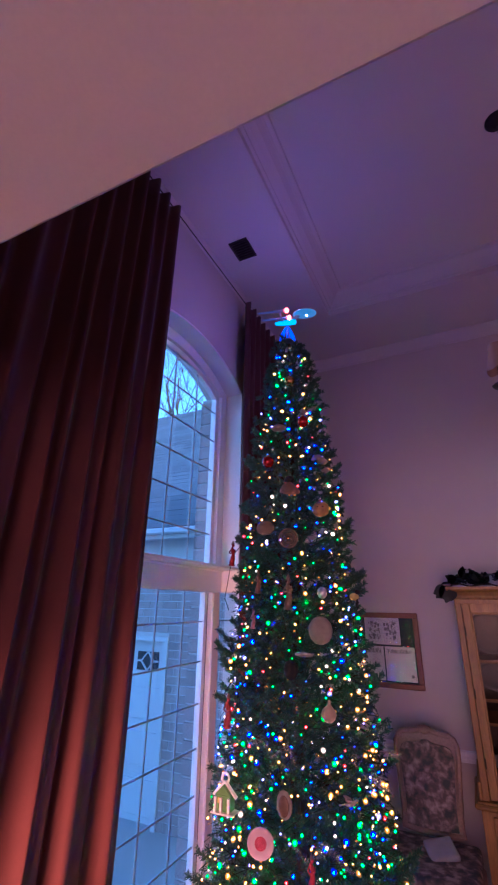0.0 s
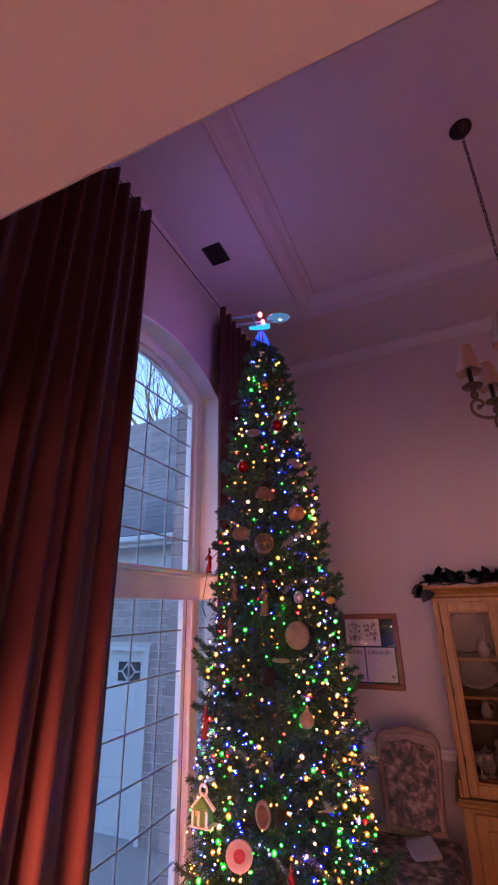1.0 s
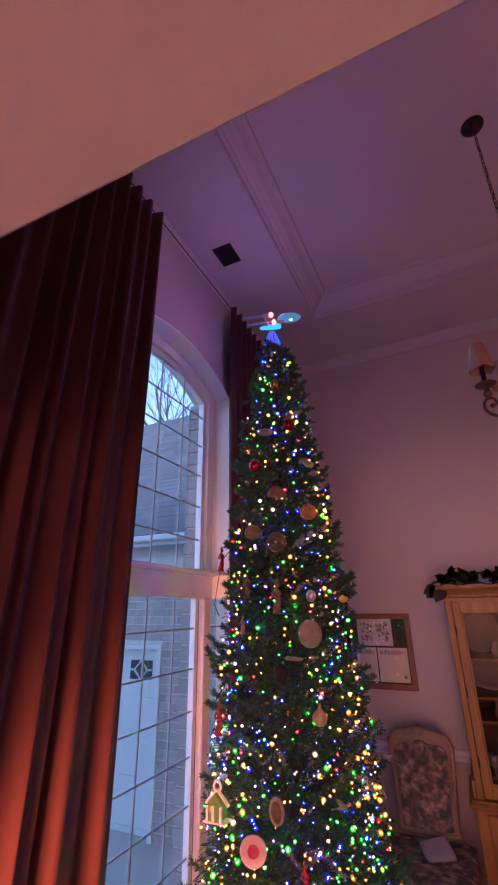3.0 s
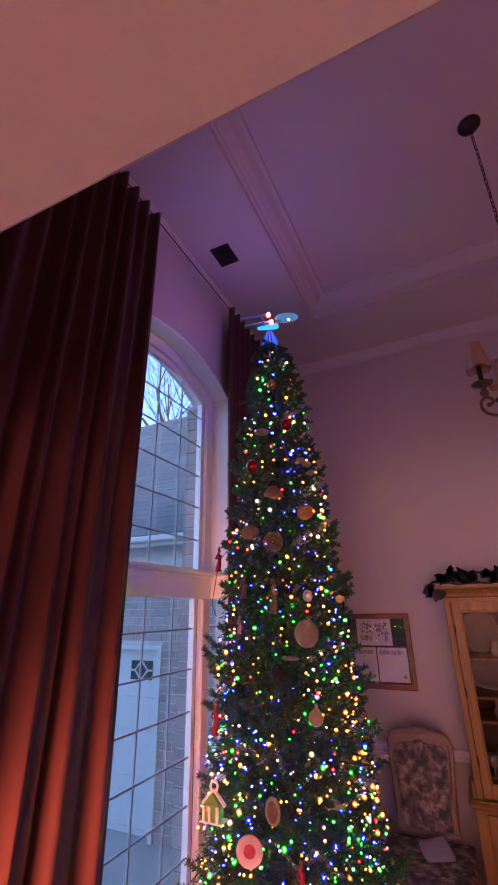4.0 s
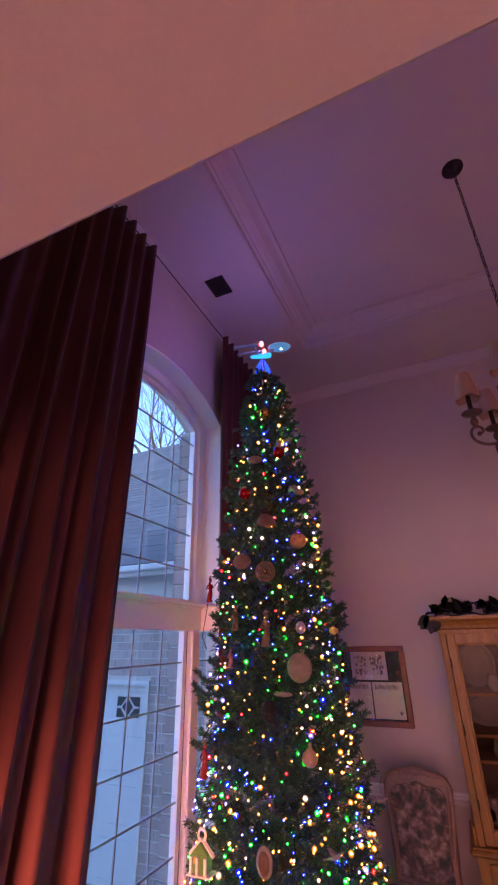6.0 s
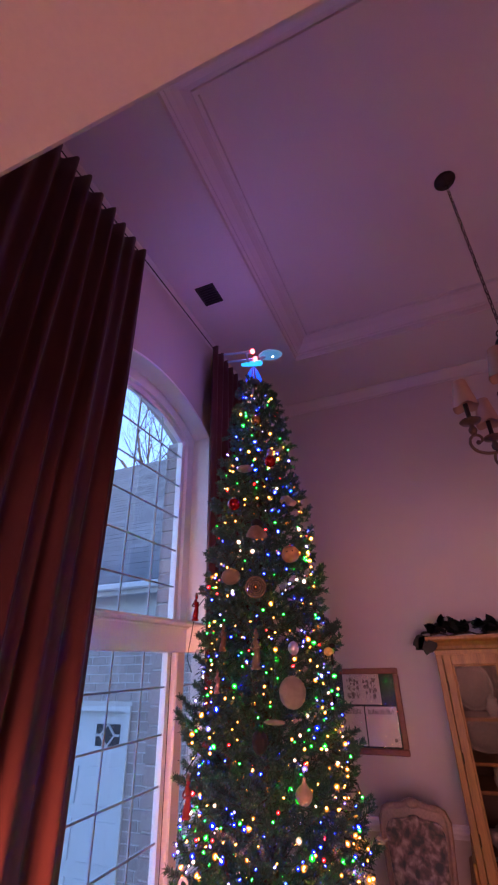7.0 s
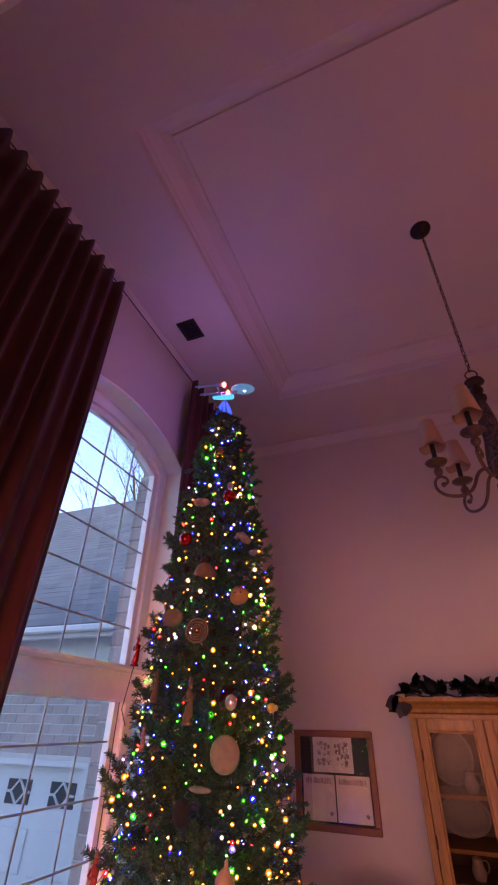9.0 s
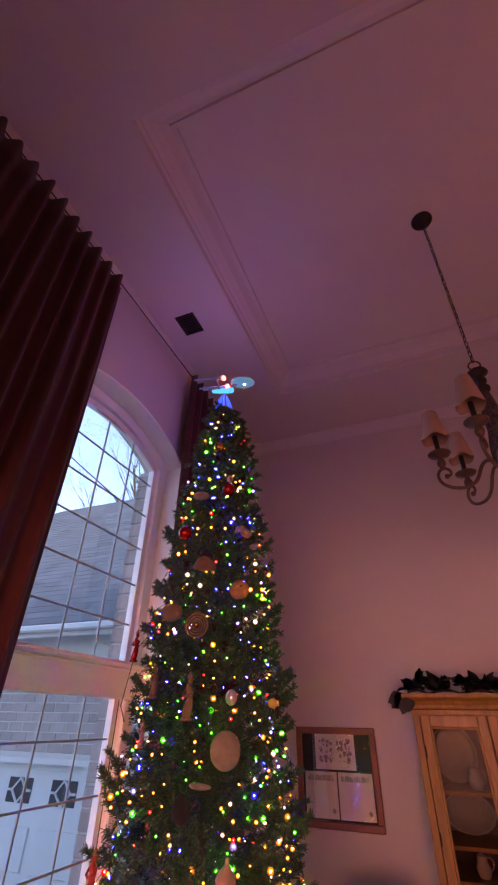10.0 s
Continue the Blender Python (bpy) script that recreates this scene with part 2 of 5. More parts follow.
def moulding(name, profile, m, length, label):
    """A profile (out, up) run along the local x."""
    bm = bmesh.new()
    prism(bm, profile, m @ Matrix(((0, 0, 1, 0), (1, 0, 0, 0), (0, 1, 0, 0), (0, 0, 0, 1))), length)
    return structure(name, bm, CEILP, label, "moulding")


CROWN = [(0, 0), (0.012, 0), (0.016, 0.02), (0.04, 0.045), (0.075, 0.085), (0.085, 0.1), (0.085, 0.112), (0, 0.112)]
moulding("trim_crown_north", CROWN, pose(RIGHT_X, FAR_Y, CEIL - 0.113, 0, 0, 180), RIGHT_X - WIN_X, "pale painted crown moulding under the ceiling")
moulding("trim_crown_west", [(x * 0.45, 0.06 + z * 0.46) for x, z in CROWN], pose(WIN_X, FAR_Y - 0.09, CEIL - 0.113, 0, 0, -90), FAR_Y - NEAR_Y - 0.1, "thin pale moulding along the window wall")

floor = tagged(part("floor", boxes((WIN_X, BACK_Y, -0.1, RIGHT_X, FAR_Y, -0.012)), FLOORM), "brown oak plank floor of the room", "floor", kind="structure")


# ---- the window ----
def arch_outline(y0, y1, zb, inset, n=24):
    pts = [(y0, zb), (y1, zb)]
    pts += [(y1 + (y0 - y1) * i / n, arch_z(y1 + (y0 - y1) * i / n, inset)) for i in range(n + 1)]
    return pts


def ring_between(bm, a, b, x0, x1):
    """A frame between two outlines of equal length in the plane of the sashes, from x0 to x1."""
    rows = []
    for x in (x0, x1):
        rows.append(([bm.verts.new((x, *p)) for p in a], [bm.verts.new((x, *p)) for p in b]))
    n = len(a)
    (oa, ia), (ob, ib) = rows
    for i in range(n):
        j = (i + 1) % n
        for q in ((oa[i], oa[j], ia[j], ia[i]), (ob[i], ib[i], ib[j], ob[j]), (oa[i], ob[i], ob[j], oa[j]), (ia[i], ia[j], ib[j], ib[i])):
            bm.faces.new(q)


def build_window():
    win = thing("window_1", "tall white arched window with muntins above a transom bar", "window", kind="structure", at=(SASH_X, ARCH_Y, SILL))
    y0, y1 = ARCH_Y - ARCH_HALF, ARCH_Y + ARCH_HALF
    bm = bmesh.new()
    ring_between(bm, arch_outline(y0, y1, 2.19, 0.0), arch_outline(y0 + 0.105, y1 - 0.105, 2.20, 0.10), SASH_X - 0.05, SASH_X + 0.035)
    part("window_frame", bm, TRIM, win)
    bm = bmesh.new()
    ring_between(bm, arch_outline(y0 + 0.112, y1 - 0.112, 2.2, 0.107), arch_outline(y0 + 0.155, y1 - 0.155, 2.232, 0.148), SASH_X - 0.035, SASH_X + 0.012)
    part("sash", bm, TRIM, win)
    bm = bmesh.new()
    ring_between(bm, arch_outline(y0, y1, 2.192, -0.001), arch_outline(y0 + 0.016, y1 - 0.016, 2.206, 0.016), SASH_X + 0.036, WIN_X + 0.004)
    part("reveal_lining", bm, TRIM, win)
    part("transom_bar", boxes((SASH_X - 0.05, y0, 2.03, SASH_X + 0.045, y1 - 0.017, 2.19), bevel=0.008), TRIM, win, "broad white transom bar")
    part("transom_ledge", boxes((SASH_X + 0.046, y0, 2.176, SASH_X + 0.062, y1 - 0.017, 2.191), bevel=0.004), TRIM, win)
    part("reveal_lining", boxes((SASH_X - 0.05, y1 - 0.016, 2.03, WIN_X + 0.004, y1 + 0.02, 2.19), bevel=0.003), TRIM, win)
    part("window_frame", boxes((SASH_X - 0.05, y1 + 0.021, 2.03, SASH_X + 0.05, SIDE_Y, 2.074)), TRIM, win)
    gy0, gy1 = 1.80, 2.915
    part("mullion", boxes((SASH_X - 0.05, gy1 + 0.052, SILL, SASH_X + 0.05, gy1 + 0.16, 2.03), bevel=0.01), TRIM, win)
    part("window_frame", boxes((SASH_X - 0.05, y0, SILL, SASH_X + 0.035, gy0 - 0.04, 2.03)), TRIM, win)
    part("sash", boxes((SASH_X - 0.03, gy1, SILL, SASH_X + 0.012, gy1 + 0.038, 2.028), (SASH_X - 0.03, gy0 - 0.038, SILL, SASH_X + 0.012, gy0, 2.028), (SASH_X - 0.03, gy0, SILL, SASH_X + 0.012, gy1, SILL + 0.06)), TRIM, win)
    part("window_sill", boxes((SASH_X - 0.03, y0, SILL - 0.03, WIN_X + 0.03, SIDE_Y, SILL + 0.004), bevel=0.006), TRIM, win)
    part("window_frame", boxes((SASH_X - 0.05, SIDE_Y - 0.05, SILL, SASH_X + 0.035, SIDE_Y, 2.03)), TRIM, win)
    w = 0.0048
    ys = [2.09, 2.38, 2.67]
    for y in ys:
        part("muntin", boxes((SASH_X - 0.007, y - w, 2.22, SASH_X + 0.002, y + w, arch_z(y, 0.14))), MUNTIN, win)
        part("muntin", boxes((SASH_X - 0.007, y - w, SILL + 0.06, SASH_X + 0.002, y + w, 2.03)), MUNTIN, win)
    for k in range(6):
        z = 2.446 + 0.2535 * k
        half = min(0.56, math.sqrt((ARCH_R - 0.14) ** 2 - (z - ARCH_TOP + ARCH_R) ** 2)) if z > ARCH_SPRING - 0.25 else 0.56
        part("muntin", boxes((SASH_X - 0.0065, ARCH_Y - half, z - w, SASH_X + 0.0015, ARCH_Y + half, z + w)), MUNTIN, win)
    for k in range(6):
        z = 1.832 - 0.2515 * k
        part("muntin", boxes((SASH_X - 0.0065, gy0, z - w, SASH_X + 0.0015, gy1, z + w)), MUNTIN, win)
        part("muntin", boxes((SASH_X - 0.0065, gy1 + 0.16, z - w, SASH_X + 0.0015, SIDE_Y - 0.05, z + w)), MUNTIN, win)
    part("gasket", boxes((SASH_X - 0.02, gy1 + 0.039, SILL, SASH_X + 0.008, gy1 + 0.051, 2.028)), BLACKRUBBER, win, "black rubber gasket beside the sash")
    for rows in ((gy0 - 0.03, 2.2, gy1 + 0.06, 0), (gy0, SILL, gy1, 2.03), (gy1 + 0.16, SILL, SIDE_Y - 0.05, 2.03)):
        bm = bmesh.new()
        if rows[3]:
            box(bm, SASH_X - 0.012, rows[0], rows[1], SASH_X - 0.008, rows[2], rows[3])
        else:
            prism(bm, arch_outline(rows[0], rows[2], rows[1], 0.12), Matrix(((0, 0, 1, SASH_X - 0.012), (1, 0, 0, 0), (0, 1, 0, 0), (0, 0, 0, 1))), 0.004)
        part("pane", bm, PANE, win).visible_shadow = False


build_window()


# ---- outside: garage wing, roof, drive, bare trees ----
structure("ground", boxes((-90, -60, GROUND - 0.3, -1.80, 90, GROUND)), CONCRETE, "pale concrete driveway court", "ground")


def garage():
    g = thing("garage_wing", "brick garage wing with white door and grey shingle roof", "building", at=(-5, 5.6, GROUND))
    dx0, dx1, dz = -6.53, -3.84, 1.45
    # wall core round the door opening
    part("wall", boxes((-9, 5.512, GROUND, dx0 - 0.06, 5.9, 2.95), (dx1 + 0.06, 5.512, GROUND, -1.80, 5.9, 2.95), (dx0 - 0.06, 5.512, dz + 0.055, dx1 + 0.06, 5.9, 2.95)), MORTAR, g)
    part("door_casing", boxes((dx0 - 0.06, 5.48, GROUND, dx0, 5.75, dz + 0.055), (dx1, 5.48, GROUND, dx1 + 0.06, 5.75, dz + 0.055), (dx0, 5.48, dz, dx1, 5.75, dz + 0.055)), GARAGE, g)
    door = part("garage_door", boxes((dx0, 5.60, GROUND, dx1, 5.66, dz)), GARAGE, g)
    cols, rows = 4, 4
    pw, ph = (dx1 - dx0) / cols, (dz - GROUND) / rows
    for r in range(rows):
        for c in range(cols):
            x, z = dx0 + c * pw, GROUND + r * ph
            if r < rows - 1:
                part("panel", boxes((x + 0.06, 5.585, z + 0.07, x + pw - 0.06, 5.602, z + ph - 0.07), bevel=0.008), GARAGE, door)
            else:
                a, b, c0, c1 = x + 0.15, x + pw - 0.15, z + 0.135, z + ph - 0.15
                part("pane", boxes((a, 5.592, c0, b, 5.602, c1)), DARKGLASS, door)
                bm = bmesh.new()
                mx, mz = (a + b) / 2, (c0 + c1) / 2
                dia = [(mx - 0.11, mz), (mx, c1 + 0.0), (mx + 0.11, mz), (mx, c0)]
                for p, q in zip(dia, dia[1:] + dia[:1]):
                    tube(bm, [(p[0], 5.586, p[1]), (q[0], 5.586, q[1])], 0.013, 4)
                tube(bm, [(a, 5.586, mz), (mx - 0.11, 5.586 - 0.001, mz)], 0.013, 4)
                tube(bm, [(mx + 0.11, 5.586, mz), (b, 5.586 - 0.001, mz)], 0.013, 4)
                part("grille", bm, GARAGE, door)
    part("fascia", boxes((-9.5, 5.10, 2.80, -1.80, 5.16, 2.96), bevel=0.01), GARAGE, g)
    part("gutter", boxes((-9.5, 5.0, 2.855, -1.80, 5.10, 2.94), bevel=0.02), GARAGE, g)
    part("eave_soffit", boxes((-9.5, 5.16, 2.86, -1.80, 5.54, 2.89)), GARAGE, g)
    part("frieze_board", boxes((-9, 5.50, 2.45, -1.80, 5.54, 2.86)), GARAGE, g)
    bm = bmesh.new()
    prism(bm, [(5.05, 2.945), (9.3, 7.025), (9.3, 6.865), (5.16, 2.865)], Matrix(((0, 0, 1, -9.6), (1, 0, 0, 0), (0, 1, 0, 0), (0, 0, 0, 1))), 7.8)
    part("roof", bm, SHINGLE, g)
    return g, (dx0 - 0.06, dx1 + 0.06, dz + 0.055)


wing, door_gap = garage()


# ---- curtains ----
def curtain(name, y0, y1, ztop, zbot, pleat, label, lean=0.0, seed=0):
    c = thing(name, label, "curtain", group="curtains of the arched window", at=(WIN_X + 0.12, (y0 + y1) / 2, 0))
    rng = random.Random(seed)
    n = int((y1 - y0) / pleat * 14)
    rows = 26
    ph = [rng.uniform(-0.6, 0.6) for _ in range(60)]
    am = [rng.uniform(0.45, 1.25) for _ in range(60)]
    bm = bmesh.new()

    def at(i, j, off):
        u, v = i / n, j / rows
        y = y0 + (y1 - y0) * u
        k = (y - y0) / pleat
        q = int(k) % 58
        f = k - int(k)
        p = ph[q] * (1 - f) + ph[q + 1] * f
        a = am[q] * (1 - f) + am[q + 1] * f
        low = 1 - v
        wave = math.sin(2 * math.pi * k + p * low * 2.2)
        depth = 0.034 * (1 - 0.58 * low) * a
        z = zbot + (ztop - zbot) * v
        if v == 1:
            z += 0.018 * wave
        soft = math.sin(math.pi * k + 1.3 * p) * 0.034 * low
        wave = wave - 0.08 * math.sin(4 * math.pi * k + p) * low
        x = WIN_X + 0.135 + depth * (1 - 0.55 * low) * wave + soft + off + 0.012 * low * math.sin(3.1 * y + 2 * z)
        yy = y + lean * low * u + 0.012 * low * math.cos(2 * math.pi * k + p * 3)
        return Vector((x, yy, z))
    front = [[bm.verts.new(at(i, j, 0.006)) for i in range(n + 1)] for j in range(rows + 1)]
    back = [[bm.verts.new(at(i, j, -0.006)) for i in range(n + 1)] for j in range(rows + 1)]
    for j in range(rows):
        for i in range(n):
            bm.faces.new((front[j][i], front[j][i + 1], front[j + 1][i + 1], front[j + 1][i]))
            bm.faces.new((back[j][i], back[j + 1][i], back[j + 1][i + 1], back[j][i + 1]))
        bm.faces.new((front[j][0], front[j + 1][0], back[j + 1][0], back[j][0]))
        bm.faces.new((front[j][n], back[j][n], back[j + 1][n], front[j + 1][n]))
    for i in range(n):
        bm.faces.new((front[rows][i], front[rows][i + 1], back[rows][i + 1], back[rows][i]))
        bm.faces.new((front[0][i], back[0][i], back[0][i + 1], front[0][i + 1]))
    part("drape", bm, VELVET, c, smooth=True)
    return c


curtain("curtain", 0.50, 1.888, 4.45, 0.02, 0.108, "dark red velvet floor-length curtain in deep folds", lean=-0.11, seed=3)
curtain("curtain", 2.885, 4.05, 4.45, 0.02, 0.112, "dark red velvet curtain hanging behind the tree", lean=0.03, seed=8)
rod = thing("curtain_rod", "thin dark metal curtain rod near the ceiling", "curtain rod", at=(WIN_X + 0.12, 2.3, 4.455))
bm = bmesh.new()
tube(bm, [(WIN_X + 0.12, 0.47, 4.457), (WIN_X + 0.12, 4.2, 4.457)], 0.004, 8)
part("pole", bm, IRON, rod)
for y in (0.6, 4.1):
    bm = bmesh.new()
    tube(bm, [(WIN_X, y, 4.457), (WIN_X + 0.12, y, 4.457)], 0.005, 6)
    part("bracket", bm, IRON, rod)

# ---- the tree ----
TREE_X, TREE_Y = -0.78, 2.45
PROFILE = [(0.25, 0.58), (0.8, 0.52), (1.2, 0.46), (1.6, 0.415), (2.0, 0.375), (2.4, 0.33), (2.8, 0.265), (3.2, 0.185), (3.45, 0.13), (3.56, 0.10), (3.62, 0.07)]


def tree_r(z):
    return float(np.interp(z, [p[0] for p in PROFILE], [p[1] for p in PROFILE]))


def needles(rng, stems):
    """Flat tapered needles round each stem; stems: start, end, needle length."""
    vs = []
    for s, e, ln in stems:
        s, e = np.array(s), np.array(e)
        d = e - s
        L = np.linalg.norm(d)
        d = d / L
        n = max(int(L / 0.0013), 6)
        u = rng.random(n)
        ang = rng.random(n) * 2 * math.pi
        a = np.cross(d, (0.3, 0.2, 0.93))
        a /= np.linalg.norm(a)
        b = np.cross(d, a)
        side = np.cos(ang)[:, None] * a + np.sin(ang)[:, None] * b
        tip = d * 0.7 + side * 0.85 + rng.normal(0, 0.12, (n, 3))
        tip /= np.linalg.norm(tip, axis=1)[:, None]
        base = s + d * (u * L)[:, None]
        w = np.cross(tip, rng.normal(0, 1, (n, 3)))
        w /= np.linalg.norm(w, axis=1)[:, None]
        ll = (ln * (0.75 + 0.5 * rng.random(n)))[:, None]
        hw = 0.0013
        vs.append(np.stack([base - w * hw, base + w * hw, base + tip * ll * 0.8 + w * hw, base + tip * ll, base + tip * ll * 0.8 - w * hw], 1))
    v = np.concatenate(vs)
    return v


def christmas_tree():
    t = thing("christmas_tree", "tall slim dark green artificial Christmas tree", "Christmas tree", at=(TREE_X, TREE_Y, 0))
    bm = bmesh.new()
    tube(bm, [(TREE_X, TREE_Y, 0.05), (TREE_X, TREE_Y, 3.62)], [0.03, 0.012], 10)
    part("trunk", bm, BARK, t)
    bm = bmesh.new()
    for k in range(4):
        a = k * math.pi / 2 + 0.4
        tube(bm, [(TREE_X, TREE_Y, 0.12), (TREE_X + 0.3 * math.cos(a), TREE_Y + 0.3 * math.sin(a), 0.005)], 0.014, 8)
    part("stand", bm, IRON, t)
    rng = np.random.default_rng(11)
    stems = []
    z = 0.3
    while z < 3.60:
        r = tree_r(z)
        m = max(int(2 * math.pi * r / 0.105), 5)
        a0 = rng.random() * 6.28
        for k in range(m):
            if rng.random() < 0.10:
                continue
            a = a0 + 2 * math.pi * k / m + rng.normal(0, 0.12)
            lump = noise.noise(Vector((1.9 * math.cos(a), 1.9 * math.sin(a), 4.2 * z)))
            rr = r * min(0.88 + 0.38 * lump + rng.uniform(-0.13, 0.13), 1.03)
            out = np.array((math.cos(a), math.sin(a), 0.0))
            tip = np.array((TREE_X, TREE_Y, z)) + out * rr + np.array((0, 0, 0.05 + rng.normal(0, 0.03)))
            root = np.array((TREE_X, TREE_Y, z - 0.09)) + out * rr * 0.25
            mid = root * 0.35 + tip * 0.65 + np.array((0, 0, -0.025))
            stems.append((mid, tip, 0.021))
            stems.append((tip * 0.7 + mid * 0.3, tip, 0.021))
            stems.append((tip * 0.55 + mid * 0.45, tip, 0.022))
            stems.append((root, mid, 0.020))
            side = np.array((-out[1], out[0], 0))
            for f, sg in ((0.62, 1), (0.62, -1), (0.36, 1), (0.36, -1)):
                s = root * (1 - f - 0.1) + tip * (f + 0.1)
                ln = min(0.085, 0.3 * r + 0.03) * rng.uniform(0.7, 1.1)
                d = out * 0.65 + side * sg * rng.uniform(0.5, 0.95) + np.array((0, 0, rng.normal(0.15, 0.25)))
                stems.append((s, s + d / np.linalg.norm(d) * ln, 0.020))
                stems.append((s + d / np.linalg.norm(d) * ln * 0.5, s + d / np.linalg.norm(d) * ln, 0.020))
        z += 0.078 + 0.014 * rng.random()
    v = needles(rng, stems)
    n = len(v)
    me = bpy.data.meshes.new("crown")
    idx = np.arange(n * 5).reshape(n, 5)
    me.vertices.add(n * 5)
    me.vertices.foreach_set("co", v.reshape(-1))
    me.loops.add(n * 5)
    me.loops.foreach_set("vertex_index", idx.reshape(-1))
    me.polygons.add(n)
    me.polygons.foreach_set("loop_start", np.arange(0, n * 5, 5))
    me.update(calc_edges=True)
    crown = part("crown", me, NEEDLE, t)
    crown["kind"] = "stuff"
    bm = bmesh.new()
    for s, e, ln in stems:
        tube(bm, [s, e], [0.0028, 0.0014], 3)
    part("branch_work", bm, BARK, t)["kind"] = "stuff"
    return t


christmas_tree()

# ---- light strings ----
BULB_KINDS = [("warm_bulb", (1.0, 0.30, 0.022), 22, 0.38), ("white_bulb", (1.0, 0.58, 0.36), 18, 0.07), ("blue_bulb", (0.012, 0.022, 1.0), 60, 0.21), ("green_bulb", (0.006, 1.0, 0.03), 25, 0.21), ("red_bulb", (1.0, 0.012, 0.010), 22, 0.05), ("violet_bulb", (0.36, 0.26, 1.0), 24, 0.08)]
BULB_MATS = [glow(n, c, s * 13) for n, c, s, w in BULB_KINDS]


def halo_shell(name, colour, strength, clear):
    """Painted halo round a bulb: a mostly clear shell that emits its colour."""
    m = bpy.data.materials.new(name)
    m.use_nodes = True
    n, l = m.node_tree.nodes, m.node_tree.links
    n.remove(n["Principled BSDF"])
    tr, em, mx = n.new("ShaderNodeBsdfTransparent"), n.new("ShaderNodeEmission"), n.new("ShaderNodeMixShader")
    em.inputs[0].default_value, em.inputs[1].default_value = (*colour, 1), strength
    mx.inputs[0].default_value = 1 - clear
    l.new(tr.outputs[0], mx.inputs[1])
    l.new(em.outputs[0], mx.inputs[2])
    l.new(mx.outputs[0], n["Material Output"].inputs[0])
    return m


# the *_cap materials draw each bulb's coloured glow, not a plastic cap
HALO_MATS = [halo_shell(n.replace("bulb", "cap"), c, 1.5, 0.66) for n, c, s, w in BULB_KINDS]
WIRE = mat("green_wire", (0.008, 0.02, 0.01), 0.6, var=0.2, bump=0)


def bulb_mesh(k, scale):
    bm = bmesh.new()
    lathe(bm, [(0.0, -0.005), (0.003, -0.003), (0.0038, 0.0), (0.0034, 0.004), (0.002, 0.008), (0.0, 0.010)], Matrix.Scale(scale, 4), 8)
    core = len(bm.faces)
    # two nested shells stand in for the halo round the bright core
    for q in (1.55, 2.3):
        bmesh.ops.create_icosphere(bm, subdivisions=2, radius=0.0058 * q * scale, matrix=Matrix.Translation((0, 0, 0.002 * scale)))
    bm.faces.ensure_lookup_table()
    for f in bm.faces[core:]:
        f.material_index = 1
    me = bpy.data.meshes.new("bulb")
    bm.to_mesh(me)
    bm.free()
    me.materials.append(BULB_MATS[k])
    me.materials.append(HALO_MATS[k])
    for f in me.polygons:
        f.use_smooth = True
    return me


BULBS = [[bulb_mesh(k, s) for s in (0.36, 0.52, 0.84)] for k in range(len(BULB_KINDS))]


def light_string(z0, z1, count, seed):
    rng = random.Random(seed)
    st = thing("string_lights", "multicoloured glowing string lights wound through the tree", "string lights", group="light strings on the tree", at=(TREE_X, TREE_Y, z0))
    wire, spots = [], []
    turns = max((z1 - z0) / 0.13, 2)
    a0 = rng.random() * 6.28
    for i in range(count):
        u = (i + rng.random() * 0.8) / count
        z = z0 + (z1 - z0) * u + rng.uniform(-0.06, 0.06)
        a = a0 + 2 * math.pi * turns * u + rng.uniform(-0.2, 0.2)
        # mostly laid on the side that faces the room
        if math.sin(a) > 0.25 and rng.random() < 0.15:
            continue
        if math.cos(a) < -0.65 and rng.random() < 0.4:
            continue
        r = tree_r(z) * rng.uniform(0.72, 0.88) + tree_r(z) * rng.uniform(0.06, 0.17) * max(0.0, -math.sin(a - 0.3))
        if rng.random() < 0.3:
            r *= rng.uniform(0.72, 0.92)
        spots.append((TREE_X + r * math.cos(a), TREE_Y + r * math.sin(a), z))
    for p, q in zip(spots, spots[1:]):
        wire.append(Vector(p))
        mid = (Vector(p) + Vector(q)) / 2
        d = Vector((TREE_X - mid.x, TREE_Y - mid.y, 0))
        wire.append(mid - d.normalized() * (tree_r(mid.z) * 0.9 - d.length) + Vector((0, 0, -0.02)))
    bm = bmesh.new()
    tube(bm, wire, 0.0016, 4)
    part("wire", bm, WIRE, st)
    for p in spots:
        k = rng.choices(range(len(BULB_KINDS)), [w for *_, w in BULB_KINDS])[0]
        size = rng.choices((0, 1, 2), (0.50, 0.34, 0.16))[0]
        b = part("bulb", BULBS[k][size], None, st)
        b.matrix_parent_inverse = Matrix()
        b.matrix_local = st.matrix_world.inverted() @ pose(*p, rng.uniform(-100, 100), rng.uniform(-100, 100), 0)
    return st


light_string(2.95, 3.50, 115, 1)
light_string(2.45, 3.0, 165, 2)
light_string(1.95, 2.5, 220, 3)
light_string(1.5, 2.0, 300, 4)
light_string(1.05, 1.55, 390, 5)
light_string(0.6, 1.1, 390, 6)
light_string(0.65, 1.35, 380, 7)

# ---- loose cable hanging off the window side of the tree ----
cable = thing("cable", "thin dark cable hanging off the tree by the window", "cable", at=(-1.05, 2.27, 2.15))
bm = bmesh.new()
tube(bm, [(-1.04, 2.30, 2.26), (-1.075, 2.28, 2.21), (-1.09, 2.27, 2.13), (-1.10, 2.27, 2.07), (-1.12, 2.275, 1.98), (-1.10, 2.29, 1.92)], 0.0022, 6)
part("wire", bm, WIRE, cable, smooth=True)

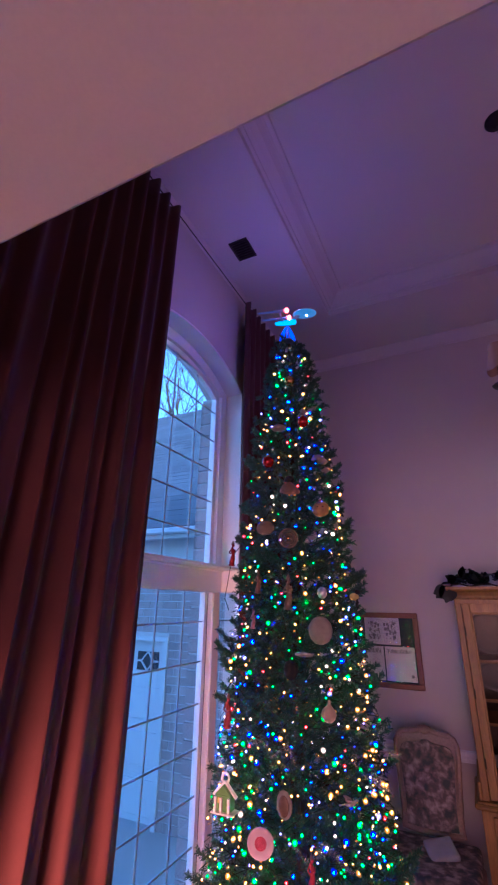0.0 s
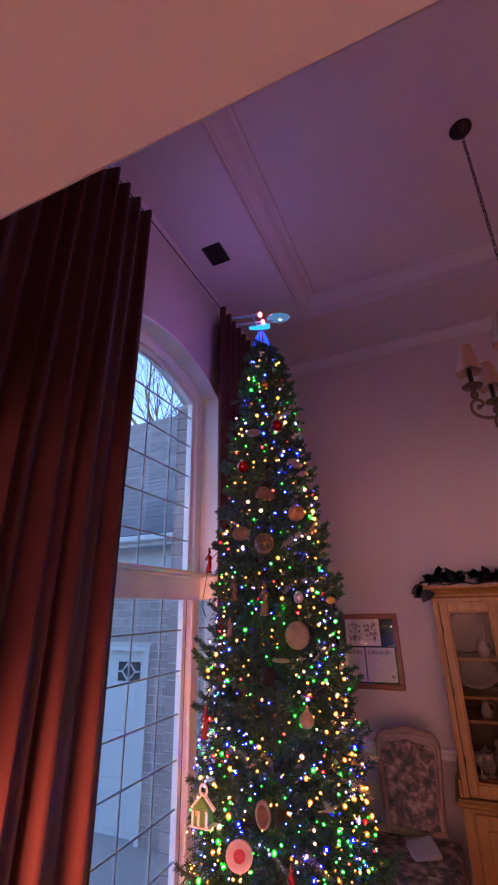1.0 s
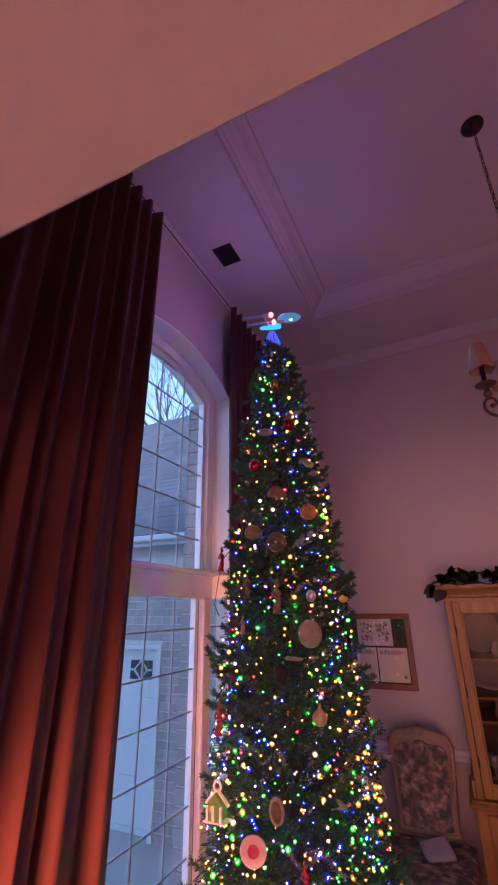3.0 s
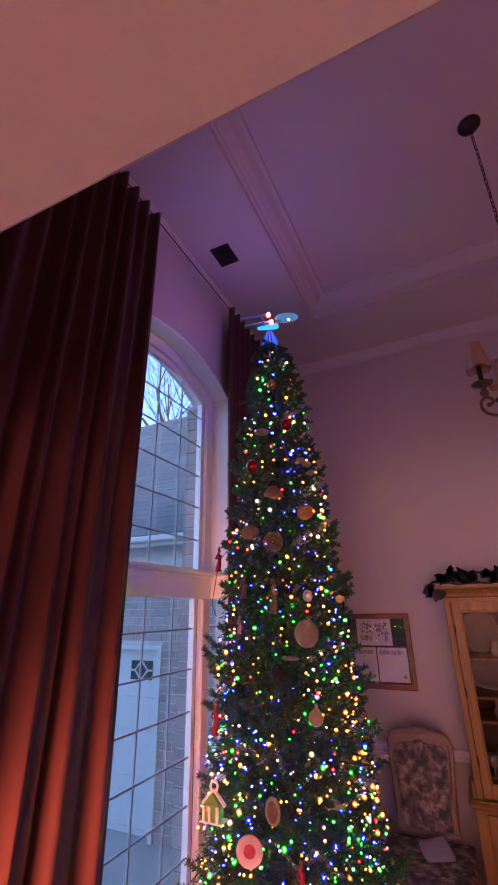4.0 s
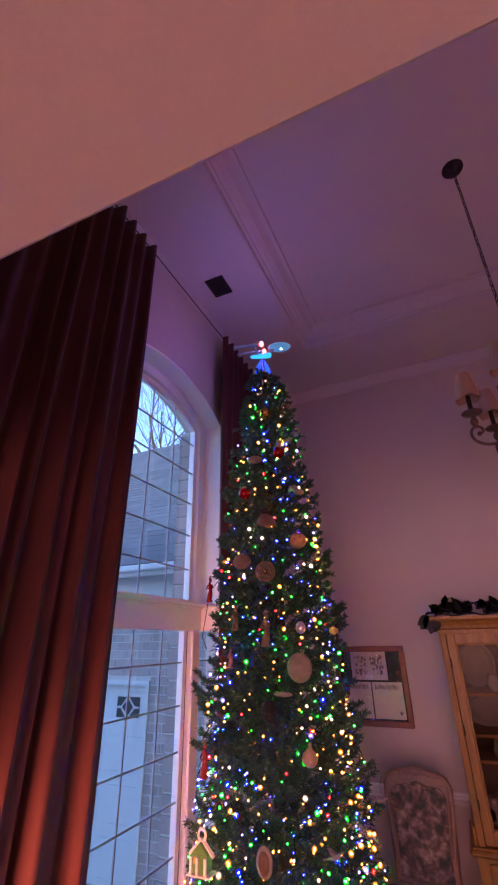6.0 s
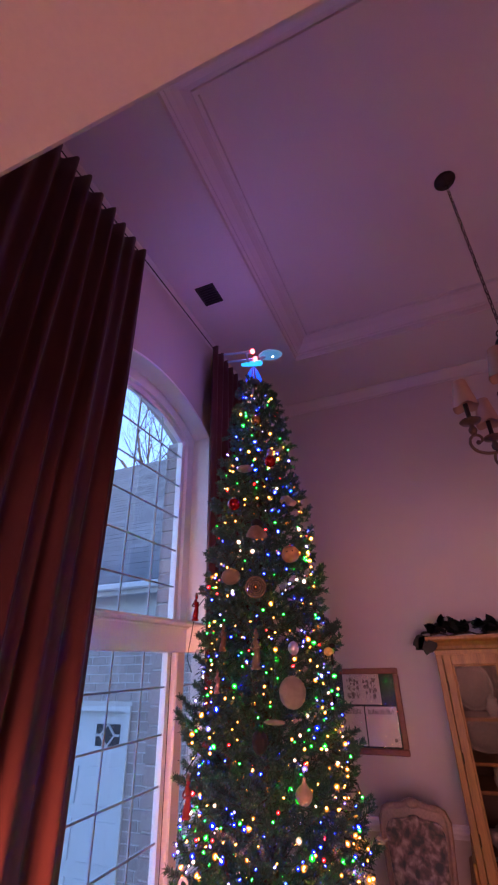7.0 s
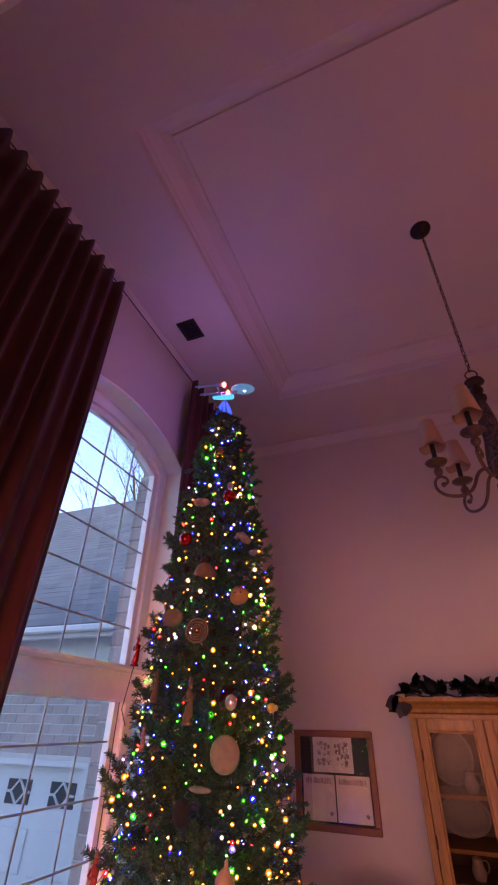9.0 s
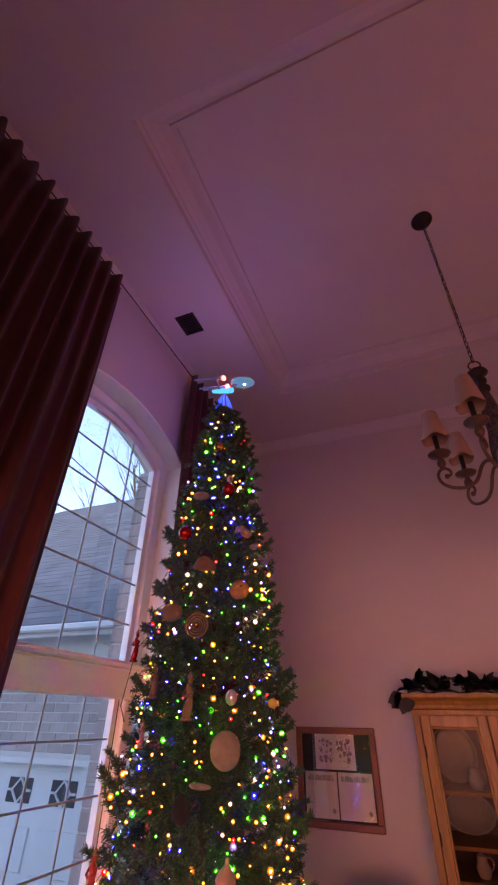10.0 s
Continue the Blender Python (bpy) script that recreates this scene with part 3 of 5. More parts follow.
# ---- tree topper: model spaceship on a lit stand ----
SHIPW = mat("ship_plastic", (0.08, 0.09, 0.10), 0.4, var=0.05, bump=0)
SHIP_BLUE = glow("ship_blue_light", (0.012, 0.07, 1.0), 2.2, base=(0.01, 0.015, 0.05))
SHIP_CYAN = glow("ship_cyan_light", (0.03, 0.45, 1.0), 1.3, base=(0.03, 0.04, 0.05))
SHIP_RED = glow("ship_red_light", (1.0, 0.06, 0.05), 16)
SHIP_WHITE = glow("ship_white_light", (0.6, 0.75, 1.0), 25)
SHIP_HULL = glow("ship_hull_lit_plastic", (0.10, 0.16, 0.55), 0.16, base=(0.24, 0.24, 0.27))
SHIP_SAUCER = glow("ship_saucer_lit_plastic", (0.08, 0.34, 0.62), 0.50, base=(0.25, 0.26, 0.28))


def topper():
    top = thing("tree_topper", "model spaceship tree topper on a blue-lit stand", "tree topper", at=(-0.78, 2.42, 3.62))
    fwd = Vector((0.95, 0.22, -0.02)).normalized()
    m = Matrix.Translation((-0.775, 2.42, 3.755)) @ fwd.to_track_quat("X", "Z").to_matrix().to_4x4() @ pose(0, 0, 0, 14, 0, 0) @ Matrix.Scale(0.86, 4)

    def ell(bm, c, s, seg=20):
        bmesh.ops.create_uvsphere(bm, u_segments=seg, v_segments=12, radius=1, matrix=m @ Matrix.Translation(c) @ Matrix.Diagonal((*s, 1)))
    bm = bmesh.new()
    lathe(bm, [(0, -0.012), (0.03, -0.012), (0.055, -0.006), (0.088, -0.001), (0.092, 0.003), (0.088, 0.007), (0.04, 0.013), (0.025, 0.022), (0, 0.024)], m @ Matrix.Translation((0.135, 0, 0.055)), 32)
    part("saucer", bm, SHIP_SAUCER, top, smooth=True)
    bm = bmesh.new()
    lathe(bm, [(0, -0.10), (0.012, -0.10), (0.019, -0.04), (0.023, 0.02), (0.021, 0.055), (0.012, 0.066), (0, 0.067)], m @ pose(0.0, 0, 0.0, 0, 90, 0), 16)
    part("engineering_hull", bm, SHIP_CYAN, top, smooth=True)
    bm = bmesh.new()
    prism(bm, [(0.01, 0.0), (0.05, 0.0), (0.10, 0.05), (0.06, 0.05)], m @ Matrix.Translation((0, 0.005, 0)) @ pose(0, 0, 0, 90, 0, 0), 0.01)
    part("neck", bm, SHIP_HULL, top)
    for s in (-1, 1):
        bm = bmesh.new()
        lathe(bm, [(0, -0.17), (0.007, -0.17), (0.0095, -0.05), (0.012, 0.05), (0.0, 0.055)], m @ Matrix.Translation((-0.055, s * 0.072, 0.07)) @ pose(0, 0, 0, 0, 90, 0), 12)
        nac = part("nacelle", bm, SHIP_HULL, top, smooth=True)
        bm = bmesh.new()
        tube(bm, [m @ Vector((-0.04, s * 0.01, 0.01)), m @ Vector((-0.055, s * 0.07, 0.066))], [0.008, 0.006], 6)
        part("pylon", bm, SHIP_HULL, top)
        bm = bmesh.new()
        ell(bm, (0.002, s * 0.072, 0.07), (0.018, 0.021, 0.021), 12)
        part("nacelle_light", bm, SHIP_RED, top, "glowing red nacelle cap")
    bm = bmesh.new()
    ell(bm, (0.15, 0.0, 0.041), (0.0085, 0.0085, 0.006), 12)
    part("saucer_light", bm, SHIP_WHITE, top, "bright white lamp under the saucer")
    bm = bmesh.new()
    lathe(bm, [(0, 0), (0.05, 0), (0.046, 0.012), (0.02, 0.018), (0, 0.018)], Matrix.Translation((-0.785, 2.43, 3.60)), 20)
    part("stand_base", bm, SHIPW, top)
    for k in range(4):
        a = radians(20 + 90 * k)
        mm = Matrix.Translation((-0.785, 2.43, 3.612)) @ pose(0, 0, 0, 0, 0, math.degrees(a)) @ pose(0, 0, 0, 90, 0, 0) @ Matrix.Translation((0, 0, -0.004))
        bm = bmesh.new()
        prism(bm, [(0.016, 0.0), (0.054, 0.0), (0.050, 0.030), (0.038, 0.066), (0.018, 0.108), (0.009, 0.116), (0.014, 0.07), (0.020, 0.03)], mm, 0.007)
        part("fin", bm, SHIP_BLUE, top, "translucent blue-glowing stand fin")


topper()

# ---- ornaments ----
RED = mat("red_glass_ball", (0.35, 0.012, 0.012), 0.12, metal=0.5, var=0.1, bump=0)
GOLD = mat("gold_ball", (0.55, 0.32, 0.10), 0.15, metal=0.8, var=0.1, bump=0)
TAN = mat("tan_felt", (0.18, 0.14, 0.09), 0.95, var=0.2, scale=25, fine=300, bump=0.4)
BROWN = mat("brown_plush", (0.17, 0.11, 0.075), 0.95, var=0.3, scale=25, fine=300, bump=0.6)
CREAM = mat("cream_paper", (0.25, 0.225, 0.18), 0.85, var=0.18, scale=22, bump=0.15)
PINK = mat("pink_plate", (0.52, 0.38, 0.45), 0.25, var=0.08, scale=18, bump=0.03)
ROSE = mat("rose_print", (0.50, 0.06, 0.12), 0.35, var=0.2, scale=30, bump=0.03)
WHITEP = mat("white_painted_wood", (0.70, 0.68, 0.64), 0.5, var=0.1, scale=20, bump=0.1)
GREENP = mat("green_wood", (0.10, 0.25, 0.06), 0.5, var=0.15, scale=20, bump=0.1)
WOODO = mat("carved_brown_wood", (0.15, 0.09, 0.055), 0.6, var=0.3, scale=25, bump=0.2)
YELLOW = mat("yellow_felt", (0.55, 0.45, 0.12), 0.8, var=0.15, scale=30, bump=0.1)
SILVER = mat("silver_ribbon", (0.55, 0.55, 0.58), 0.3, metal=0.6, var=0.2, scale=30, bump=0.1)
BLACKP = mat("black_felt", (0.015, 0.014, 0.014), 0.9, var=0.2, bump=0.2)


def ornament(name, label, p):
    o = thing(name, label, "ornament", group="ornaments on the tree", at=p)
    bm = bmesh.new()
    tube(bm, [(p[0], p[1], p[2] + 0.02), (p[0], p[1] + 0.01, p[2] + 0.055), (p[0], p[1] + 0.05, p[2] + 0.07)], 0.0007, 4)
    part("hanger", bm, WIRE, o)
    return o


def blob(bm, c, s, seg=18, rot=Matrix()):
    bmesh.ops.create_uvsphere(bm, u_segments=seg, v_segments=seg // 2 + 2, radius=1, matrix=Matrix.Translation(c) @ rot @ Matrix.Diagonal((*s, 1)))
    return bm


def ball_ornament(label, p, r, material):
    o = ornament("bauble", label, p)
    part("ball", blob(bmesh.new(), p, (r, r, r)), material, o, smooth=True)
    bm = bmesh.new()
    lathe(bm, [(0.3 * r, 0), (0.3 * r, 0.22 * r), (0.0, 0.25 * r)], Matrix.Translation((p[0], p[1], p[2] + r * 0.93)), 10)
    part("cap", bm, GOLD, o)


def oval_ornament(name, label, p, s, material, yaw=0, tilt=0):
    o = ornament(name, label, p)
    bm = bmesh.new()
    blob(bm, p, s, 20, pose(0, 0, 0, tilt, 0, yaw))
    part("body", bm, material, o, smooth=True)
    return o


def disc_ornament(label, p, r, material, yaw=-20, middle=None):
    o = ornament("disc_ornament", label, p)
    m = Matrix.Translation(p) @ pose(0, 0, 0, 90, 0, yaw)
    bm = bmesh.new()
    lathe(bm, [(0, -0.004), (r * 0.95, -0.004), (r, 0), (r * 0.97, 0.004), (r * 0.7, 0.002), (0, 0.002)], m, 32)
    part("plate", bm, material, o, smooth=False)
    if middle:
        bm = bmesh.new()
        lathe(bm, [(0, 0.0035), (r * 0.42, 0.0035), (r * 0.45, 0.0015)], m, 24)
        for q in range(3):
            lathe(bm, [(r * (0.10 + 0.12 * q), 0.004), (r * (0.13 + 0.12 * q), 0.007), (r * (0.16 + 0.12 * q), 0.004)], m, 18)
        part("rosette", bm, middle, o)
    return o


ball_ornament("clear gold glass bauble near the tree top", (-0.725, 2.285, 3.225), 0.032, GOLD)
ball_ornament("shiny red glass bauble", (-0.807, 2.148, 2.678), 0.032, RED)
ball_ornament("shiny red bauble with pale markings", (-0.634, 2.245, 2.925), 0.032, RED)
oval_ornament("bird_ornament", "white and red felt bird ornament", (-0.757, 2.185, 2.882), (0.042, 0.022, 0.022), CREAM, yaw=20)
oval_ornament("shell_ornament", "small cream shell ornament", (-0.637, 2.262, 2.993), (0.016, 0.012, 0.022), CREAM, yaw=20)
oval_ornament("ball_ornament", "round tan felt ball ornament", (-0.795, 2.085, 2.309), (0.045, 0.03, 0.036), TAN, yaw=15)
oval_ornament("paper_ball_ornament", "large plain cream paper ball ornament", (-0.540, 2.112, 1.847), (0.053, 0.034, 0.058), CREAM, yaw=19)
o = ornament("spiral_ornament", "brown wire ring ornament with a bead in the middle", (-0.676, 2.090, 2.254))
spin = Matrix.Translation((-0.676, 2.090, 2.254)) @ pose(0, 0, 0, 90, 0, 17)
for r, w in ((0.044, 0.0045), (0.034, 0.0035), (0.024, 0.0035), (0.015, 0.003)):
    bm = bmesh.new()
    tube(bm, [spin @ Vector((r * math.cos(k * math.pi / 14), r * math.sin(k * math.pi / 14), 0.002 * math.sin(k))) for k in range(28)], w, 6, close=True)
    part("ring", bm, TAN, o, smooth=True)
part("bead", blob(bmesh.new(), (-0.676, 2.088, 2.254), (0.009, 0.009, 0.009), 12), GOLD, o, smooth=True)
disc_ornament("pink ceramic plate ornament with a rose print", (-0.746, 1.930, 1.127), 0.050, PINK, yaw=20, middle=ROSE)
o = ornament("gourd_ornament", "peach painted gourd ornament with a thin neck", (-0.511, 2.085, 1.535))
bm = bmesh.new()
lathe(bm, [(0, -0.030), (0.016, -0.028), (0.027, -0.016), (0.031, -0.002), (0.027, 0.013), (0.016, 0.024), (0.008, 0.033), (0.006, 0.040), (0.006, 0.048), (0.003, 0.052), (0, 0.053)], Matrix.Translation((-0.511, 2.085, 1.535)) @ pose(0, 0, 0, 4, 6, 0), 20)
part("body", bm, mat("peach_paint", (0.42, 0.30, 0.20), 0.4, var=0.12, bump=0.02), o, smooth=True)


def felt_head(label, p, s, material):
    o = ornament("felt_ornament", label, p)
    x, y, z = p
    part("ball", blob(bmesh.new(), p, (0.044 * s, 0.030 * s, 0.038 * s)), material, o, smooth=True)
    # two tiny black eyes on the front of the ball
    for k in (-1, 1):
        part("felt_eye", blob(bmesh.new(), (x + 0.006 + k * 0.013 * s, y - 0.028 * s, z + 0.008 * s), (0.0035 * s, 0.003 * s, 0.0035 * s), 8), BLACKP, o, smooth=True)
    part("cap", blob(bmesh.new(), (x - 0.004, y + 0.004, z + 0.022 * s), (0.034 * s, 0.026 * s, 0.020 * s)), TAN, o, smooth=True)


felt_head("round tan felt ornament with two dark eyes", (-0.536, 2.19, 2.404), 1.0, mat("ochre_felt", (0.34, 0.20, 0.08), 0.95, var=0.2, scale=25, fine=300, bump=0.4))
o = ornament("cloth_bell_ornament", "brown cloth bell ornament with a dark gauze top", (-0.674, 2.125, 2.515))
bm = bmesh.new()
lathe(bm, [(0.050, -0.030), (0.052, -0.022), (0.046, -0.008), (0.034, 0.010), (0.020, 0.022), (0.006, 0.030), (0, 0.031)], Matrix.Translation((-0.674, 2.12, 2.515)) @ pose(0, 0, 0, 18, 8, 0), 20)
for v in bm.verts:
    v.co.z += 0.004 * math.sin(60 * v.co.x)
part("skirt", bm, BROWN, o, smooth=True)
part("gauze", blob(bmesh.new(), (-0.676, 2.118, 2.555), (0.026, 0.018, 0.020), 12), BLACKP, o, smooth=True)

o = ornament("horn_ornament", "white curled horn ornament", (-0.551, 2.245, 2.678))
bm = bmesh.new()
tube(bm, [(-0.585, 2.243, 2.685), (-0.57, 2.235, 2.70), (-0.55, 2.23, 2.695), (-0.535, 2.23, 2.675), (-0.515, 2.235, 2.665), (-0.505, 2.24, 2.672)], [0.008, 0.013, 0.018, 0.021, 0.017, 0.008], 10)
part("horn", bm, CREAM, o, smooth=True)


def figure_ornament(label, p, h, material):
    o = ornament("figurine_ornament", label, p)
    m = Matrix.Translation(p) @ Matrix.Scale(h, 4)
    bm = bmesh.new()
    lathe(bm, [(0, -0.5), (0.13, -0.5), (0.14, -0.44), (0.10, -0.42), (0.115, -0.34), (0.10, -0.18), (0.07, -0.02), (0.085, 0.08), (0.09, 0.16), (0.05, 0.24), (0.03, 0.27), (0, 0.28)], m, 14)
    for v in bm.verts:
        q = m.inverted() @ v.co
        v.co.x += 0.03 * h * math.sin(9 * q.z + 2)
        v.co.y *= 1.0
    part("robe", bm, material, o, smooth=True)
    part("head", blob(bmesh.new(), m @ Vector((0.02, -0.01, 0.33)), (0.062 * h, 0.06 * h, 0.075 * h), 12), material, o, smooth=True)
    bm = bmesh.new()
    tube(bm, [m @ Vector(v) for v in ((-0.10, 0.0, 0.15), (-0.13, -0.06, 0.03), (-0.03, -0.13, 0.0), (0.04, -0.13, 0.02), (0.13, -0.05, 0.05), (0.11, 0, 0.16))], 0.03 * h, 8)
    part("sleeve", bm, material, o, smooth=True)
    bm = bmesh.new()
    lathe(bm, [(0, 0.38), (0.075, 0.375), (0.06, 0.41), (0.035, 0.48), (0.012, 0.53), (0, 0.54)], m, 12)
    part("hat", bm, WOODO, o, smooth=True)
    return o


figure_ornament("carved brown wooden figurine ornament", (-0.816, 2.05, 2.055), 0.11, WOODO)
figure_ornament("tall tan figurine ornament", (-0.667, 2.055, 2.005), 0.15, TAN)
figure_ornament("striped red and white soldier-like ornament", (-0.831, 2.03, 1.89), 0.085, mat("striped_red", (0.3, 0.15, 0.16), 0.5, var=0.4, scale=40, bump=0))
figure_ornament("small ornament in a red robe", (-0.566, 1.975, 1.065), 0.10, mat("red_robe", (0.45, 0.02, 0.03), 0.6, var=0.15, bump=0.1))
figure_ornament("dark red cloth ornament", (-0.945, 2.02, 1.515), 0.13, mat("dark_red_cloth", (0.22, 0.03, 0.03), 0.85, var=0.2, bump=0.2))
figure_ornament("slim red ornament hanging by the window", (-1.06, 2.24, 2.21), 0.13, RED)
oval_ornament("bird_ornament", "yellow-bellied small bird ornament", (-0.417, 2.27, 1.991), (0.022, 0.017, 0.017), YELLOW, yaw=10)
part("tail", blob(bmesh.new(), (-0.404, 2.268, 1.965), (0.006, 0.006, 0.028), 10), BLACKP, bpy.data.objects["bird_ornament.001"])
part("head", blob(bmesh.new(), (-0.398, 2.262, 2.012), (0.012, 0.010, 0.011), 10), BLACKP, bpy.data.objects["bird_ornament.001"])
oval_ornament("bird_ornament", "flat white bird ornament with spread wings", (-0.600, 2.055, 1.752), (0.045, 0.012, 0.010), CREAM, yaw=-8)
oval_ornament("bell_ornament", "dark round velvet bauble", (-0.66, 2.05, 1.69), (0.03, 0.03, 0.04), BLACKP)
oval_ornament("shell_ornament", "clear silver bauble among dark branches", (-0.529, 2.125, 2.005), (0.022, 0.02, 0.026), SILVER)


def bird_house(p):
    o = ornament("birdhouse_ornament", "small white and green wooden house ornament", p)
    x, y, z = p
    part("house_body", boxes((x - 0.034, y - 0.02, z - 0.04, x + 0.034, y + 0.02, z + 0.015), bevel=0.002), GREENP, o)
    for s in (-1, 1):
        bm = bmesh.new()
        tube(bm, [(x, y, z + 0.055), (x + s * 0.052, y, z + 0.006)], 0.007, 4)
        part("roof_slat", bm, WHITEP, o)
    bm = bmesh.new()
    prism(bm, [(-0.034, 0.015), (0.034, 0.015), (0, 0.048)], Matrix.Translation((x, y + 0.02, z)) @ pose(0, 0, 0, 90, 0, 0), 0.04)
    part("gable", bm, GREENP, o)
    part("base", boxes((x - 0.05, y - 0.03, z - 0.048, x + 0.05, y + 0.03, z - 0.041), bevel=0.002), WHITEP, o)
    for dx in (-0.03, -0.004, 0.03):
        part("post", boxes((x + dx - 0.005, y - 0.03, z - 0.041, x + dx + 0.005, y - 0.022, z + 0.008)), WHITEP, o)
    part("window", boxes((x - 0.022, y - 0.022, z - 0.012, x - 0.008, y - 0.0205, z + 0.006)), YELLOW, o)
    bm = bmesh.new()
    tube(bm, [(x + 0.016 * math.cos(a), y, z + 0.066 + 0.018 * math.sin(a)) for a in [k * math.pi / 6 for k in range(12)]], 0.005, 6, close=True)
    part("ring", bm, WHITEP, o)


bird_house((-0.924, 1.975, 1.222))
o = ornament("arch_frame_ornament", "small arched wooden picture frame ornament", (-0.664, 1.965, 1.245))
part("frame", blob(bmesh.new(), (-0.664, 1.965, 1.245), (0.032, 0.008, 0.046)), CREAM, o, smooth=True)
part("inset", blob(bmesh.new(), (-0.664, 1.958, 1.243), (0.021, 0.006, 0.034)), WOODO, o, smooth=True)


def dove_ornament(label, p, s, yaw):
    """A bird with raised wings."""
    o = ornament("dove_ornament", label, p)
    m = Matrix.Translation(p) @ pose(0, 0, 0, 0, -8, yaw) @ Matrix.Scale(s, 4)
    bm = bmesh.new()
    tube(bm, [m @ Vector(v) for v in ((-0.62, 0, 0.0), (-0.42, 0, -0.02), (-0.15, 0, -0.04), (0.12, 0, -0.02), (0.30, 0, 0.06), (0.42, 0, 0.13), (0.54, 0, 0.13), (0.64, 0, 0.10))], [0.05 * s, 0.09 * s, 0.16 * s, 0.17 * s, 0.11 * s, 0.09 * s, 0.08 * s, 0.015 * s], 12)
    part("body", bm, CREAM, o, smooth=True)
    for k in (-1, 1):
        bm = bmesh.new()
        prism(bm, [(0.18, 0.0), (-0.12, 0.0), (-0.40, 0.28), (-0.50, 0.52), (-0.24, 0.44), (0.02, 0.26)], m @ pose(0, k * 0.10, 0.06, 90 - 38 * k, 0, 0), 0.03)
        part("wing", bm, CREAM, o)
    bm = bmesh.new()
    prism(bm, [(-0.52, -0.05), (-0.95, -0.2), (-1.0, 0.0), (-0.95, 0.2), (-0.52, 0.05)], m @ Matrix.Translation((0, 0, -0.01)), 0.02)
    part("tail", bm, CREAM, o)


dove_ornament("white painted dove ornament with raised wings", (-0.452, 2.135, 1.232), 0.050, 25)
dove_ornament("small white bird ornament on a branch tip", (-0.300, 2.335, 1.360), 0.036, 10)


def gauze_material():
    m = mat("silver_gauze", (0.62, 0.62, 0.60), 0.7, var=0.25, scale=40, fine=400, bump=0.2)
    n, l = m.node_tree.nodes, m.node_tree.links
    tr, mx = n.new("ShaderNodeBsdfTransparent"), n.new("ShaderNodeMixShader")
    mx.inputs[0].default_value = 0.20
    l.new(tr.outputs[0], mx.inputs[1])
    l.new(n["Principled BSDF"].outputs[0], mx.inputs[2])
    l.new(mx.outputs[0], n["Material Output"].inputs[0])
    return m


GAUZE = gauze_material()


def gauze_ribbon(label, a0, z0, sweep, drop, seed):
    """A loose strip of gauze laid round the tree from angle a0 (degrees), falling by drop."""
    rng = random.Random(seed)
    at = (TREE_X + tree_r(z0) * math.cos(radians(a0)), TREE_Y + tree_r(z0) * math.sin(radians(a0)), z0)
    o = thing("gauze_ribbon", label, "ribbon", group="gauze ribbons on the tree", at=at)
    bm = bmesh.new()
    n, prev = 36, None
    ph = rng.uniform(0, 6)
    for i in range(n + 1):
        u = i / n
        a = radians(a0 + sweep * u)
        z = z0 - drop * u + 0.018 * math.sin(9 * u + ph)
        r = tree_r(z) * (0.90 + 0.07 * math.sin(13 * u + ph)) + 0.012 * math.sin(31 * u)
        wide = 0.020 * (0.65 + 0.35 * math.sin(7 * u + 2 * ph))
        twist = 0.9 * math.sin(6 * u + ph)
        row = []
        for t in (-1, -0.33, 0.33, 1):
            rr = r + t * wide * math.sin(twist) * 0.8 + 0.006 * math.sin(5 * t + 20 * u)
            row.append(bm.verts.new((TREE_X + rr * math.cos(a), TREE_Y + rr * math.sin(a), z + t * wide * math.cos(twist))))
        if prev:
            for k in range(3):
                bm.faces.new((prev[k], prev[k + 1], row[k + 1], row[k]))
        prev = row
    bmesh.ops.solidify(bm, geom=bm.faces[:], thickness=0.0008)
    part("strip", bm, GAUZE, o, smooth=True)


gauze_ribbon("pale silver gauze ribbon tucked into the tree", 262, 1.40, 26, 0.03, 1)
gauze_ribbon("pale silver gauze ribbon at the tree's edge", 322, 1.36, 34, 0.16, 3)
gauze_ribbon("pale silver gauze ribbon low on the tree", 275, 1.12, 40, 0.08, 4)

# ---- ceiling vent ----
vent = thing("ceiling_vent", "small dark metal ceiling vent grille", "vent", at=(-1.195, 2.53, CEIL))
VENTM = mat("vent_dark_metal", (0.035, 0.03, 0.03), 0.5, metal=0.3, var=0.2, bump=0.05)
part("backing", boxes((-1.265, 2.44, CEIL - 0.004, -1.125, 2.62, CEIL - 0.001)), BLACKP, vent)
part("frame", boxes((-1.275, 2.43, CEIL - 0.012, -1.26, 2.63, CEIL - 0.001), (-1.13, 2.43, CEIL - 0.012, -1.115, 2.63, CEIL - 0.001), (-1.26, 2.43, CEIL - 0.012, -1.13, 2.442, CEIL - 0.001), (-1.26, 2.618, CEIL - 0.012, -1.13, 2.63, CEIL - 0.001)), VENTM, vent)
for k in range(7):
    y = 2.455 + k * 0.025
    bm = bmesh.new()
    tube(bm, [(-1.26, y, CEIL - 0.009), (-1.13, y, CEIL - 0.009)], 0.004, 4)
    part("slat", bm, VENTM, vent)

# ---- chandelier ----
CHX, CHY = 0.66, 2.43
SHADE = mat("beige_fabric_shade", (0.40, 0.27, 0.20), 0.9, var=0.12, scale=30, fine=250, bump=0.2)
CRYSTAL = mat("mottled_crystal_and_bronze", (0.10, 0.08, 0.08), 0.2, metal=0.4, var=0.8, scale=60, fine=120, bump=0.6)
BEIGEIRON = mat("antique_bronze", (0.10, 0.065, 0.045), 0.45, metal=0.5, var=0.35, scale=25, fine=150, bump=0.2)


